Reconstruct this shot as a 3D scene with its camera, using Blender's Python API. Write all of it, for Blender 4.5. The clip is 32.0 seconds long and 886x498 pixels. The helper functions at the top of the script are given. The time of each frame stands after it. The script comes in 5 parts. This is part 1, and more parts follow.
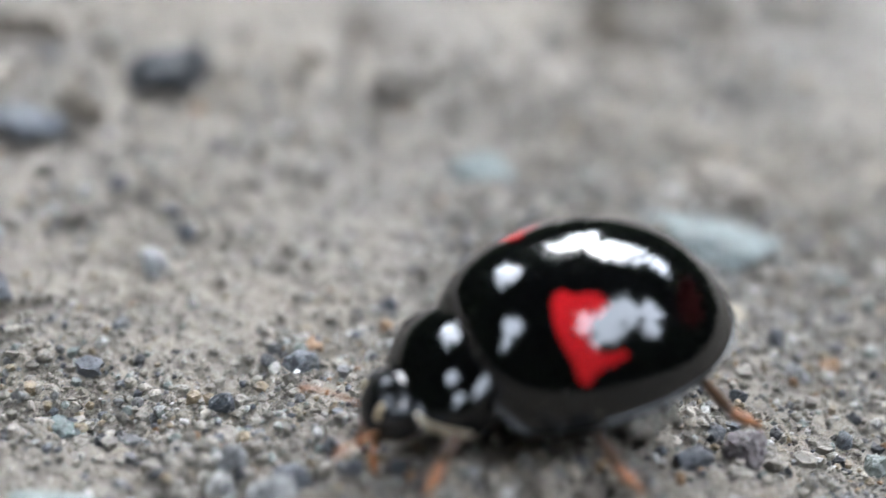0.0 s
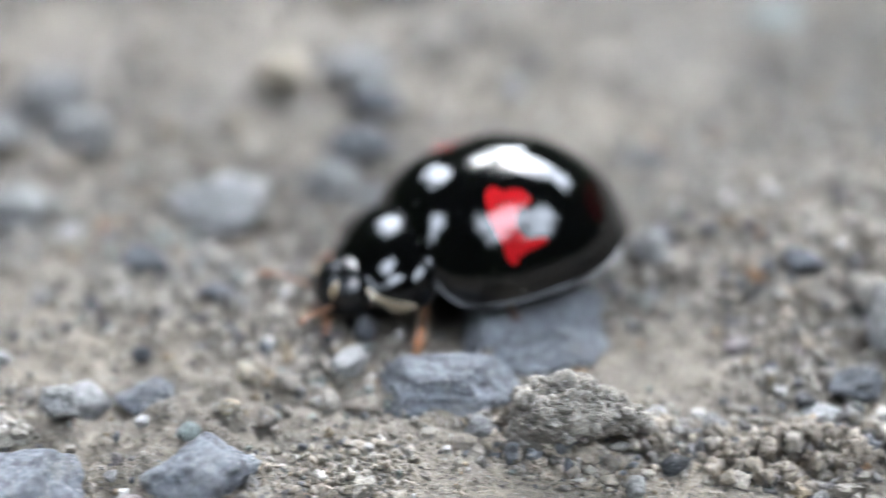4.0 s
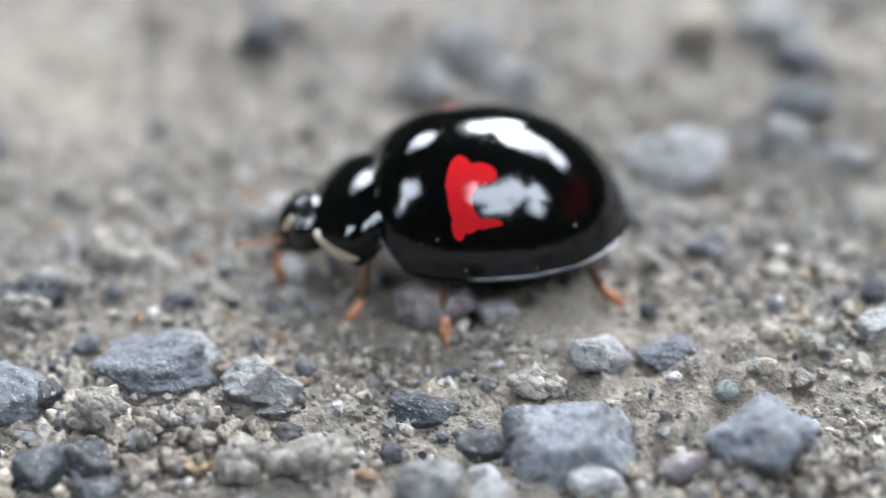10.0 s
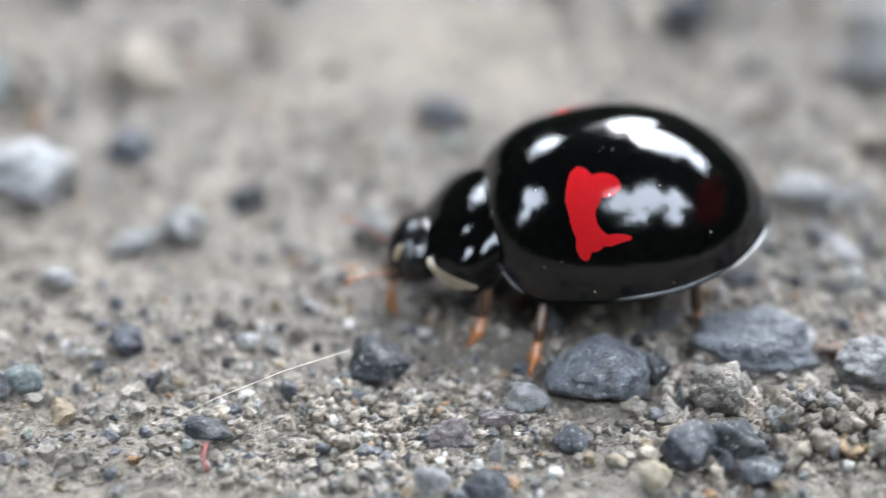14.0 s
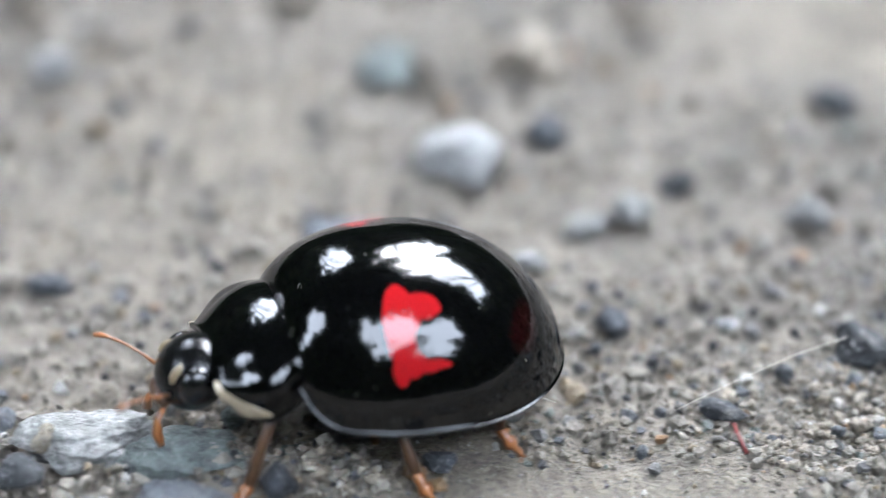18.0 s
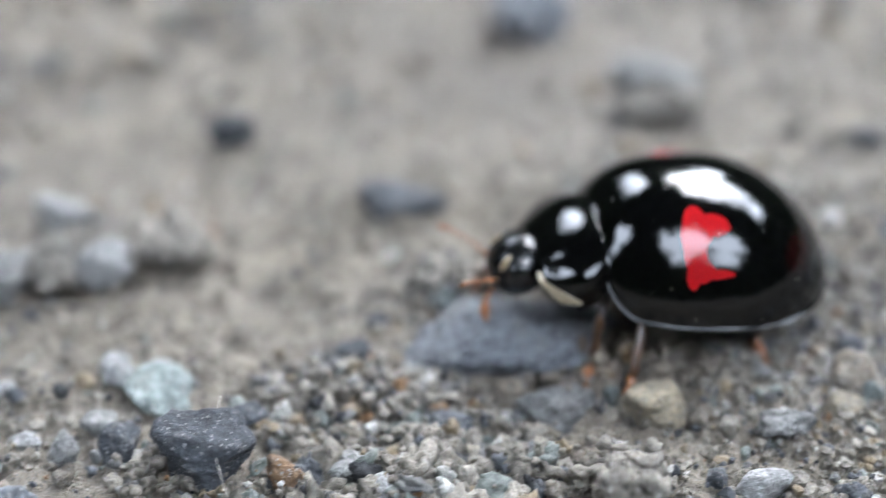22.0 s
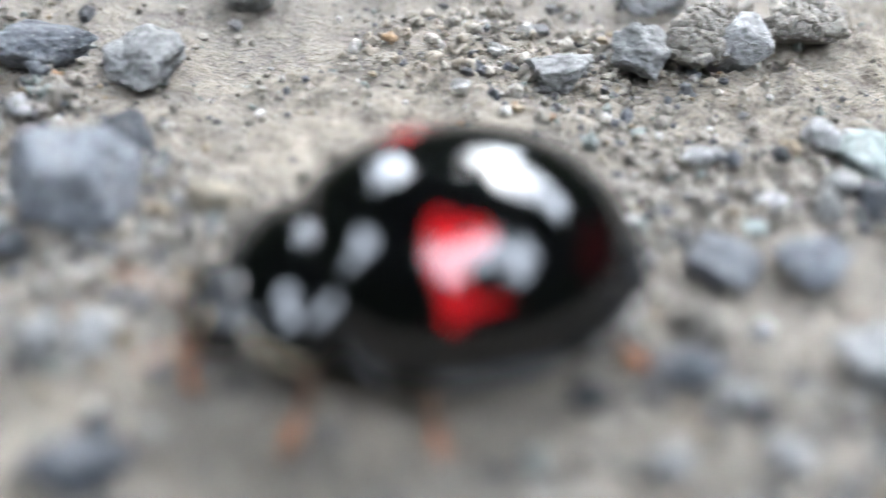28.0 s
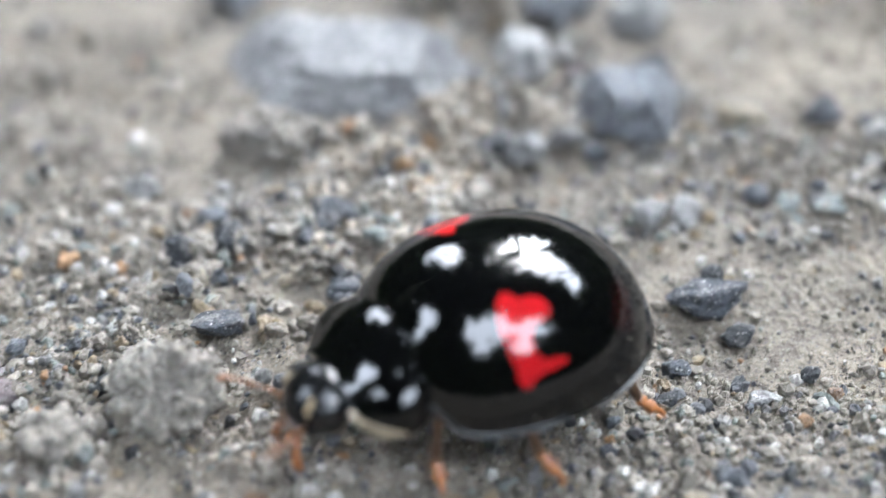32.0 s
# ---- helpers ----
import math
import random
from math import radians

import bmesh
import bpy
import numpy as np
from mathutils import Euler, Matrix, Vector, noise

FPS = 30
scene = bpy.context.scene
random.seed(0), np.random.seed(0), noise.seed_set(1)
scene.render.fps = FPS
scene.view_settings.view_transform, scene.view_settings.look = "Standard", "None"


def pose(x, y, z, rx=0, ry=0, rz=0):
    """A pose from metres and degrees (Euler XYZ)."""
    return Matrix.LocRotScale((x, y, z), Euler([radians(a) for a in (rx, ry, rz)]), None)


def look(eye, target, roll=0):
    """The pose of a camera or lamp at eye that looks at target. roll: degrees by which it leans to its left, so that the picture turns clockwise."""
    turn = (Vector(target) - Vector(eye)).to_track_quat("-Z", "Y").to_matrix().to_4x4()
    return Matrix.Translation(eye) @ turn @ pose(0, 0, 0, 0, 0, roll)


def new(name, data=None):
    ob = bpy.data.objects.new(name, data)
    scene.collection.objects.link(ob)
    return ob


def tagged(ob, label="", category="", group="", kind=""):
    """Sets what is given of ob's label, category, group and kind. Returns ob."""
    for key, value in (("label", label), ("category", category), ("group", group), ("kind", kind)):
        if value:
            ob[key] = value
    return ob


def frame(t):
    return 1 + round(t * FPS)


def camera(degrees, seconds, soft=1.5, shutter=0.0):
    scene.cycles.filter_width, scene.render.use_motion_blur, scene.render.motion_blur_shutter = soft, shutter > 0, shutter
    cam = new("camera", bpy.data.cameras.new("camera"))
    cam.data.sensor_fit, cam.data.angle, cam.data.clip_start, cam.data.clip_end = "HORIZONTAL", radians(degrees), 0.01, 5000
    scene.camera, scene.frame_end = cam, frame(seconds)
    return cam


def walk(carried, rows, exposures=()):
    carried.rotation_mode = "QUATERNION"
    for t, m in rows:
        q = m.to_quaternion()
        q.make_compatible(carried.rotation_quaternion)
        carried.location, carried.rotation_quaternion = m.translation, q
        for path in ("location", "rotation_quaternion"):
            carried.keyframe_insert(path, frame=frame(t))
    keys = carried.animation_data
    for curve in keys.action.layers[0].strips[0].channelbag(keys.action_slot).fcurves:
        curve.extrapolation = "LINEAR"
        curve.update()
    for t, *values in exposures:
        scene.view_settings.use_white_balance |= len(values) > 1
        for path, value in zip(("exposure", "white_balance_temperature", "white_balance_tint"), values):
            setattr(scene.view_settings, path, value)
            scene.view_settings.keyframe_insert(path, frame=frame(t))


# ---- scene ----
EXPOSURE = 0.99
cam = camera(33, 32.0, soft=1.15, shutter=0.5)
cam.data.dof.use_dof = True
cam.data.dof.aperture_fstop = 40.0

# the eye, the point looked at (millimetres) and the roll (degrees), by the second
PATH = [
    (0, (34.798, -3.600, 16.433), (41.964, 21.822, 2.209), 4.96),
    (0.5, (34.581, -3.716, 15.979), (40.923, 21.879, 1.671), 4.18),
    (1, (33.656, -3.751, 15.713), (39.668, 21.878, 1.323), 4.01),
    (1.5, (33.295, -5.149, 15.463), (38.753, 20.284, 0.517), 3.79),
    (2, (33.239, -7.333, 16.066), (38.240, 17.670, 0.259), 3.21),
    (2.5, (33.105, -8.950, 16.419), (37.863, 15.879, 0.267), 2.67),
    (3, (32.763, -9.747, 17.306), (37.208, 15.099, 1.091), 2.32),
    (3.5, (31.599, -9.949, 17.580), (35.766, 15.149, 1.683), 2.07),
    (4, (29.813, -10.120, 17.226), (33.243, 15.229, 1.553), 1.27),
    (4.5, (28.441, -10.024, 17.267), (31.310, 15.426, 1.644), 0.82),
    (6.5, (25.890, -9.881, 16.903), (27.976, 15.538, 1.106), 1.16),
    (7, (25.435, -10.156, 16.765), (27.473, 15.119, 0.732), 1.23),
    (7.5, (25.103, -10.158, 16.679), (26.901, 15.061, 0.530), 1.04),
    (8, (24.654, -10.115, 16.475), (26.207, 15.072, 0.250), 0.77),
    (8.5, (24.252, -10.024, 16.399), (25.474, 15.106, 0.058), 0.35),
    (9, (23.951, -9.687, 16.348), (25.006, 15.486, 0.063), 0.11),
    (9.5, (23.505, -9.466, 16.454), (24.389, 15.699, 0.146), -0.10),
    (10, (22.828, -9.031, 16.637), (23.419, 16.142, 0.330), -0.52),
    (10.5, (22.124, -8.521, 16.714), (22.564, 16.654, 0.404), -0.58),
    (11, (21.682, -8.153, 16.558), (21.683, 17.129, 0.408), -1.04),
    (11.5, (20.877, -7.786, 16.560), (20.735, 17.503, 0.422), -1.06),
    (12, (20.115, -7.568, 16.760), (19.728, 17.673, 0.551), -1.13),
    (12.5, (19.185, -7.867, 16.311), (18.266, 17.549, 0.400), -1.55),
    (13, (17.254, -7.679, 16.409), (16.475, 17.527, 0.158), -1.04),
    (13.5, (13.428, -7.600, 15.751), (14.742, 17.625, -0.434), 2.11),
    (14, (12.171, -8.077, 15.466), (12.846, 17.131, -0.786), 1.29),
    (14.5, (11.572, -8.368, 15.381), (11.743, 16.918, -0.761), 0.73),
    (16.5, (7.583, -9.207, 16.379), (7.645, 15.576, -0.526), 0.94),
    (17, (6.481, -9.144, 16.121), (6.201, 15.640, -0.781), 0.79),
    (17.5, (5.696, -8.742, 16.092), (5.240, 16.125, -0.683), 0.66),
    (18, (4.545, -8.792, 16.350), (4.086, 15.988, -0.553), 0.56),
    (18.5, (2.328, -9.533, 16.507), (1.591, 15.127, -0.562), -0.05),
    (19, (0.259, -10.873, 17.196), (-1.608, 13.642, 0.005), -1.63),
    (19.5, (-2.106, -12.229, 17.641), (-4.432, 12.405, 0.677), -1.98),
    (20, (-3.492, -13.641, 18.121), (-5.874, 10.990, 1.161), -1.56),
    (20.5, (-4.898, -15.204, 18.000), (-7.144, 9.521, 1.159), -1.18),
    (21, (-7.158, -16.447, 18.269), (-8.998, 8.126, 1.157), 0.11),
    (21.5, (-8.288, -17.205, 18.464), (-10.900, 7.205, 1.220), -0.97),
    (22, (-10.154, -18.070, 18.225), (-12.742, 6.469, 1.163), -0.60),
    (22.5, (-10.887, -19.131, 18.287), (-14.191, 5.364, 1.284), -1.47),
    (23, (-11.718, -20.124, 18.224), (-15.185, 4.589, 1.575), -0.98),
    (23.5, (-11.868, -20.090, 18.476), (-15.735, 4.551, 1.807), -1.58),
    (24, (-12.131, -20.134, 18.448), (-16.004, 4.413, 1.642), -1.55),
    (24.5, (-13.291, -20.740, 17.782), (-16.943, 3.880, 1.033), -0.74),
    (25, (-14.761, -20.773, 16.012), (-18.476, 3.781, -0.819), -0.96),
    (25.5, (-16.099, -20.115, 14.492), (-20.513, 4.312, -2.355), -2.00),
    (27.5, (-22.223, -19.762, 13.929), (-23.354, 4.583, -3.566), 2.15),
    (28, (-24.894, -20.003, 14.653), (-25.581, 3.979, -3.358), 2.13),
    (28.5, (-27.255, -20.304, 15.201), (-27.839, 3.465, -3.094), 1.94),
    (29, (-29.512, -20.926, 15.836), (-30.755, 2.885, -2.371), 0.64),
    (29.5, (-30.767, -21.507, 16.488), (-32.437, 2.234, -1.776), 0.16),
    (30, (-31.194, -22.192, 17.170), (-33.370, 1.468, -1.144), -0.47),
    (30.5, (-31.344, -22.934, 17.744), (-33.960, 0.501, -0.801), -1.12),
    (31, (-31.508, -25.094, 17.778), (-34.231, -1.569, -0.638), -1.28),
    (31.5, (-31.996, -26.809, 18.577), (-34.818, -3.497, -0.094), -1.50),
    (32, (-32.504, -28.312, 19.003), (-35.374, -5.051, 0.277), -1.35),
]
walk(cam, [(t, look([v * 0.001 for v in eye], [v * 0.001 for v in target], roll)) for t, eye, target, roll in PATH],
     exposures=[(t, EXPOSURE + stops, 5960 - 130 * (t in (17.0, 20.0)), 8) for t, stops in ((0.0, -0.18), (2.0, 0.04), (4.0, -0.03), (9.0, 0.02), (14.0, 0.03), (17.0, 0.04), (20.0, -0.22), (25.0, -0.12), (28.0, 0.2), (30.0, 0.02), (32.0, 0.10))])

# where the lens is focused: seconds and depth along the line of sight (millimetres)
FOCUS = [(0, 28.6), (1, 27.0), (2, 26.5), (2.5, 26.8), (3, 26.9), (4, 25.8), (4.5, 26.3), (6.5, 25.9), (7, 25.4),
         (8, 24.6), (9, 24.4), (10, 25.9), (10.5, 25.9), (11, 25.3), (12, 25.5), (13, 25.0), (14, 24.2), (14.5, 24.3),
         (16.5, 24.9), (17, 24.6), (18, 24.5), (19, 25.3), (20, 27.0), (21, 26.6), (22, 25.9), (23, 26.0), (24, 26.4),
         (25, 25.4), (25.5, 22.4), (27.5, 29.5), (28, 29.4), (29, 30.9), (30, 30.3), (30.5, 30.5), (31, 30.3), (31.5, 29.3),
         (32, 27.7)]
focus_mark = new("focus_mark")
focus_mark.empty_display_size = 0.0005
cam.data.dof.focus_object = focus_mark


def focus_rows():
    """The spot on the line of sight that is sharp, by the second."""
    ts = [r[0] for r in PATH]
    rows = []
    for t, deep in FOCUS:
        eye, target = ([float(np.interp(t, ts, [r[k][i] for r in PATH])) for i in range(3)] for k in (1, 2))
        way = (Vector(target) - Vector(eye)).normalized()
        rows.append((t, pose(*((Vector(eye) + way * deep) * 0.001))))
    return rows


# ---- world and sun ----
world = bpy.data.worlds.new("overcast_sky")
scene.world = world
world.use_nodes = True
wn = world.node_tree
for n in list(wn.nodes):
    wn.nodes.remove(n)
w_out = wn.nodes.new("ShaderNodeOutputWorld")
w_bg = wn.nodes.new("ShaderNodeBackground")
w_sky = wn.nodes.new("ShaderNodeTexSky")
w_sky.sky_type = 'NISHITA'
w_sky.sun_disc = False
w_sky.sun_elevation = radians(54)
w_sky.sun_rotation = radians(10)
w_sky.dust_density = 2.0
w_sky.air_density = 1.0
w_sky.ozone_density = 0.6
w_bg.inputs["Strength"].default_value = 0.15
w_cloud = wn.nodes.new("ShaderNodeHueSaturation")   # a veil of thin cloud
w_cloud.inputs["Saturation"].default_value = 0.4
w_cloud.inputs["Value"].default_value = 11.0
wn.links.new(w_sky.outputs[0], w_cloud.inputs["Color"])
w_veil = wn.nodes.new("ShaderNodeVectorMath")         # and the even white of the cloud itself
w_veil.operation = 'ADD'
w_veil.inputs[1].default_value = (33.0, 33.5, 34.5)
wn.links.new(w_cloud.outputs[0], w_veil.inputs[0])
wn.links.new(w_veil.outputs[0], w_bg.inputs["Color"])
wn.links.new(w_bg.outputs[0], w_out.inputs["Surface"])

sun = new("sun", bpy.data.lights.new("sun", 'SUN'))
sun.data.energy = 0.5
sun.data.angle = radians(28)
sun.data.color = (1.0, 0.985, 0.965)
sun.matrix_world = look((0.6, 3.4, 4.75), (0, 0, 0))

# ---- materials ----
MM = 0.001


def mat_new(name):
    m = bpy.data.materials.new(name)
    m.use_nodes = True
    nt = m.node_tree
    for n in list(nt.nodes):
        nt.nodes.remove(n)
    out = nt.nodes.new("ShaderNodeOutputMaterial")
    bsdf = nt.nodes.new("ShaderNodeBsdfPrincipled")
    nt.links.new(bsdf.outputs[0], out.inputs["Surface"])
    return m, nt, bsdf


def noise_node(nt, coord, scale, detail=4.0, rough=0.6):
    n = nt.nodes.new("ShaderNodeTexNoise")
    n.inputs["Scale"].default_value = scale
    n.inputs["Detail"].default_value = detail
    n.inputs["Roughness"].default_value = rough
    nt.links.new(coord, n.inputs["Vector"])
    return n


def ramp(nt, fac, stops):
    r = nt.nodes.new("ShaderNodeValToRGB")
    while len(r.color_ramp.elements) < len(stops):
        r.color_ramp.elements.new(0.5)
    for e, (p, c) in zip(r.color_ramp.elements, stops):
        e.position = p
        e.color = (*c, 1)
    nt.links.new(fac, r.inputs["Fac"])
    return r


def mix(nt, fac, a, b, kind='MIX'):
    m = nt.nodes.new("ShaderNodeMix")
    m.data_type = 'RGBA'
    m.blend_type = kind
    if isinstance(fac, float):
        m.inputs["Factor"].default_value = fac
    else:
        nt.links.new(fac, m.inputs["Factor"])
    for v, sock in ((a, m.inputs[6]), (b, m.inputs[7])):
        if isinstance(v, tuple):
            sock.default_value = (*v, 1)
        else:
            nt.links.new(v, sock)
    return m.outputs[2]


def math_node(nt, op, a, b=None, c=None, clamp=False):
    m = nt.nodes.new("ShaderNodeMath")
    m.operation = op
    m.use_clamp = clamp
    for i, v in enumerate((a, b, c)):
        if v is None:
            continue
        if isinstance(v, (int, float)):
            m.inputs[i].default_value = v
        else:
            nt.links.new(v, m.inputs[i])
    return m.outputs[0]


def bump(nt, bsdf, height, strength, dist):
    b = nt.nodes.new("ShaderNodeBump")
    b.inputs["Strength"].default_value = strength
    b.inputs["Distance"].default_value = dist
    nt.links.new(height, b.inputs["Height"])
    nt.links.new(b.outputs[0], bsdf.inputs["Normal"])


def coords(nt, kind="Object"):
    return nt.nodes.new("ShaderNodeTexCoord").outputs[kind]


def stone_material(name, dark, light, fleck=(0.25, 0.246, 0.24), rough=0.75, flecks=0.62):
    """Mineral grain at two scales, pale flecks and dust, each stone a little its own."""
    m, nt, bsdf = mat_new(name)
    co = coords(nt)
    info = nt.nodes.new("ShaderNodeObjectInfo")
    off = nt.nodes.new("ShaderNodeVectorMath")
    off.operation = 'ADD'
    nt.links.new(co, off.inputs[0])
    nt.links.new(info.outputs["Location"], off.inputs[1])
    v = off.outputs[0]
    big = noise_node(nt, v, 700, 5, 0.6)
    fine = noise_node(nt, v, 4500, 5, 0.7)
    col = ramp(nt, big.outputs["Fac"], [(0.30, dark), (0.70, light)]).outputs[0]
    f = ramp(nt, fine.outputs["Fac"], [(0.34, (0.45,) * 3), (0.5, (0.94,) * 3), (0.65, (1.5,) * 3)]).outputs[0]
    col = mix(nt, 1.0, col, f, 'MULTIPLY')
    spots = noise_node(nt, v, 13000, 2, 0.6)
    k = ramp(nt, spots.outputs["Fac"], [(flecks, (0,) * 3), (flecks + 0.05, (1,) * 3)]).outputs[0]
    col = mix(nt, k, col, fleck)
    dust = noise_node(nt, v, 1600, 6, 0.75)
    dk = ramp(nt, dust.outputs["Fac"], [(0.54, (0,) * 3), (0.64, (0.6,) * 3)]).outputs[0]
    col = mix(nt, dk, col, (0.155, 0.148, 0.137))
    tone = math_node(nt, 'MULTIPLY_ADD', info.outputs["Random"], 0.5, 0.75)
    hsv = nt.nodes.new("ShaderNodeHueSaturation")
    nt.links.new(tone, hsv.inputs["Value"])
    nt.links.new(col, hsv.inputs["Color"])
    nt.links.new(hsv.outputs[0], bsdf.inputs["Base Color"])
    bsdf.inputs["Roughness"].default_value = rough
    h = math_node(nt, 'ADD', math_node(nt, 'MULTIPLY', fine.outputs["Fac"], 1.3), math_node(nt, 'MULTIPLY', dust.outputs["Fac"], 2.2))
    bump(nt, bsdf, h, 0.8, 0.00013)
    return m


STONE = {
    "B": stone_material("blue_grey_stone", (0.062, 0.066, 0.074), (0.122, 0.129, 0.139)),
    "S": stone_material("slate_stone", (0.018, 0.021, 0.026), (0.046, 0.050, 0.057)),
    "D": stone_material("dark_stone", (0.010, 0.012, 0.014), (0.036, 0.038, 0.040)),
    "P": stone_material("pale_grey_stone", (0.142, 0.139, 0.130), (0.218, 0.215, 0.205)),
    "W": stone_material("white_quartz", (0.166, 0.162, 0.156), (0.257, 0.254, 0.248), (0.360, 0.353, 0.346), 0.5),
    "G": stone_material("green_grey_stone", (0.093, 0.111, 0.103), (0.150, 0.171, 0.161)),
    "T": stone_material("tan_stone", (0.125, 0.102, 0.076), (0.190, 0.163, 0.129)),
    "Y": stone_material("yellowish_stone", (0.183, 0.152, 0.102), (0.251, 0.217, 0.160)),
    "O": stone_material("orange_grain", (0.127, 0.072, 0.035), (0.184, 0.115, 0.063)),
    "R": stone_material("purplish_stone", (0.093, 0.071, 0.071), (0.156, 0.135, 0.132)),
    "Q": stone_material("pale_rock", (0.115, 0.115, 0.118), (0.205, 0.202, 0.196), (0.25, 0.25, 0.24), 0.8, 0.72),
    "C": stone_material("soil_crumb", (0.155, 0.137, 0.112), (0.255, 0.232, 0.196), (0.285, 0.271, 0.247), 0.9, 0.6),
}


def ground_material():
    m, nt, bsdf = mat_new("damp_grey_soil")
    co = coords(nt)
    big = noise_node(nt, co, 90, 6, 0.6)
    mid = noise_node(nt, co, 900, 6, 0.7)
    fine = noise_node(nt, co, 6000, 4, 0.7)
    a = ramp(nt, big.outputs["Fac"], [(0.35, (0.101, 0.084, 0.063)), (0.65, (0.164, 0.139, 0.106))]).outputs[0]
    b = ramp(nt, mid.outputs["Fac"], [(0.28, (0.42,) * 3), (0.5, (1.0,) * 3), (0.7, (1.35,) * 3)]).outputs[0]
    c = ramp(nt, fine.outputs["Fac"], [(0.3, (0.6,) * 3), (0.55, (1.05,) * 3), (0.72, (1.3,) * 3)]).outputs[0]
    col = mix(nt, 1.0, mix(nt, 1.0, a, b, 'MULTIPLY'), c, 'MULTIPLY')
    # crystal and coal specks
    sp = noise_node(nt, co, 14000, 1, 0.4)
    dark = ramp(nt, sp.outputs["Fac"], [(0.30, (0.8,) * 3), (0.36, (0,) * 3)]).outputs[0]
    pale = ramp(nt, sp.outputs["Fac"], [(0.66, (0,) * 3), (0.72, (0.7,) * 3)]).outputs[0]
    col = mix(nt, dark, col, (0.029, 0.029, 0.030))
    col = mix(nt, pale, col, (0.245, 0.238, 0.216))
    nt.links.new(col, bsdf.inputs["Base Color"])
    r = ramp(nt, big.outputs["Fac"], [(0.4, (0.55,) * 3), (0.6, (0.8,) * 3)]).outputs[0]
    nt.links.new(r, bsdf.inputs["Roughness"])
    h = math_node(nt, 'ADD', math_node(nt, 'MULTIPLY', mid.outputs["Fac"], 2.0), fine.outputs["Fac"])
    bump(nt, bsdf, h, 0.9, 0.00018)
    return m


def grain_material(name, palette):
    m, nt, bsdf = mat_new(name)
    geo = nt.nodes.new("ShaderNodeNewGeometry")
    rnd = geo.outputs["Random Per Island"]
    r = ramp(nt, rnd, palette)
    r.color_ramp.interpolation = 'CONSTANT'
    co = coords(nt)
    fine = noise_node(nt, co, 5000, 4, 0.7)
    f = ramp(nt, fine.outputs["Fac"], [(0.32, (0.5,) * 3), (0.5, (0.95,) * 3), (0.66, (1.4,) * 3)]).outputs[0]
    nt.links.new(mix(nt, 1.0, r.outputs[0], f, 'MULTIPLY'), bsdf.inputs["Base Color"])
    bsdf.inputs["Roughness"].default_value = 0.6
    bump(nt, bsdf, fine.outputs["Fac"], 1.0, 0.0001)
    return m


def plain(name, color, rough=0.5, var=0.25, scale=3000, coat=0.0, bumpd=0.0):
    m, nt, bsdf = mat_new(name)
    co = coords(nt)
    n = noise_node(nt, co, scale, 4, 0.6)
    f = ramp(nt, n.outputs["Fac"], [(0.3, (1 - var,) * 3), (0.7, (1 + var,) * 3)]).outputs[0]
    nt.links.new(mix(nt, 1.0, color, f, 'MULTIPLY'), bsdf.inputs["Base Color"])
    bsdf.inputs["Roughness"].default_value = rough
    bsdf.inputs["Coat Weight"].default_value = coat
    if bumpd:
        bump(nt, bsdf, n.outputs["Fac"], 0.7, bumpd)
    return m


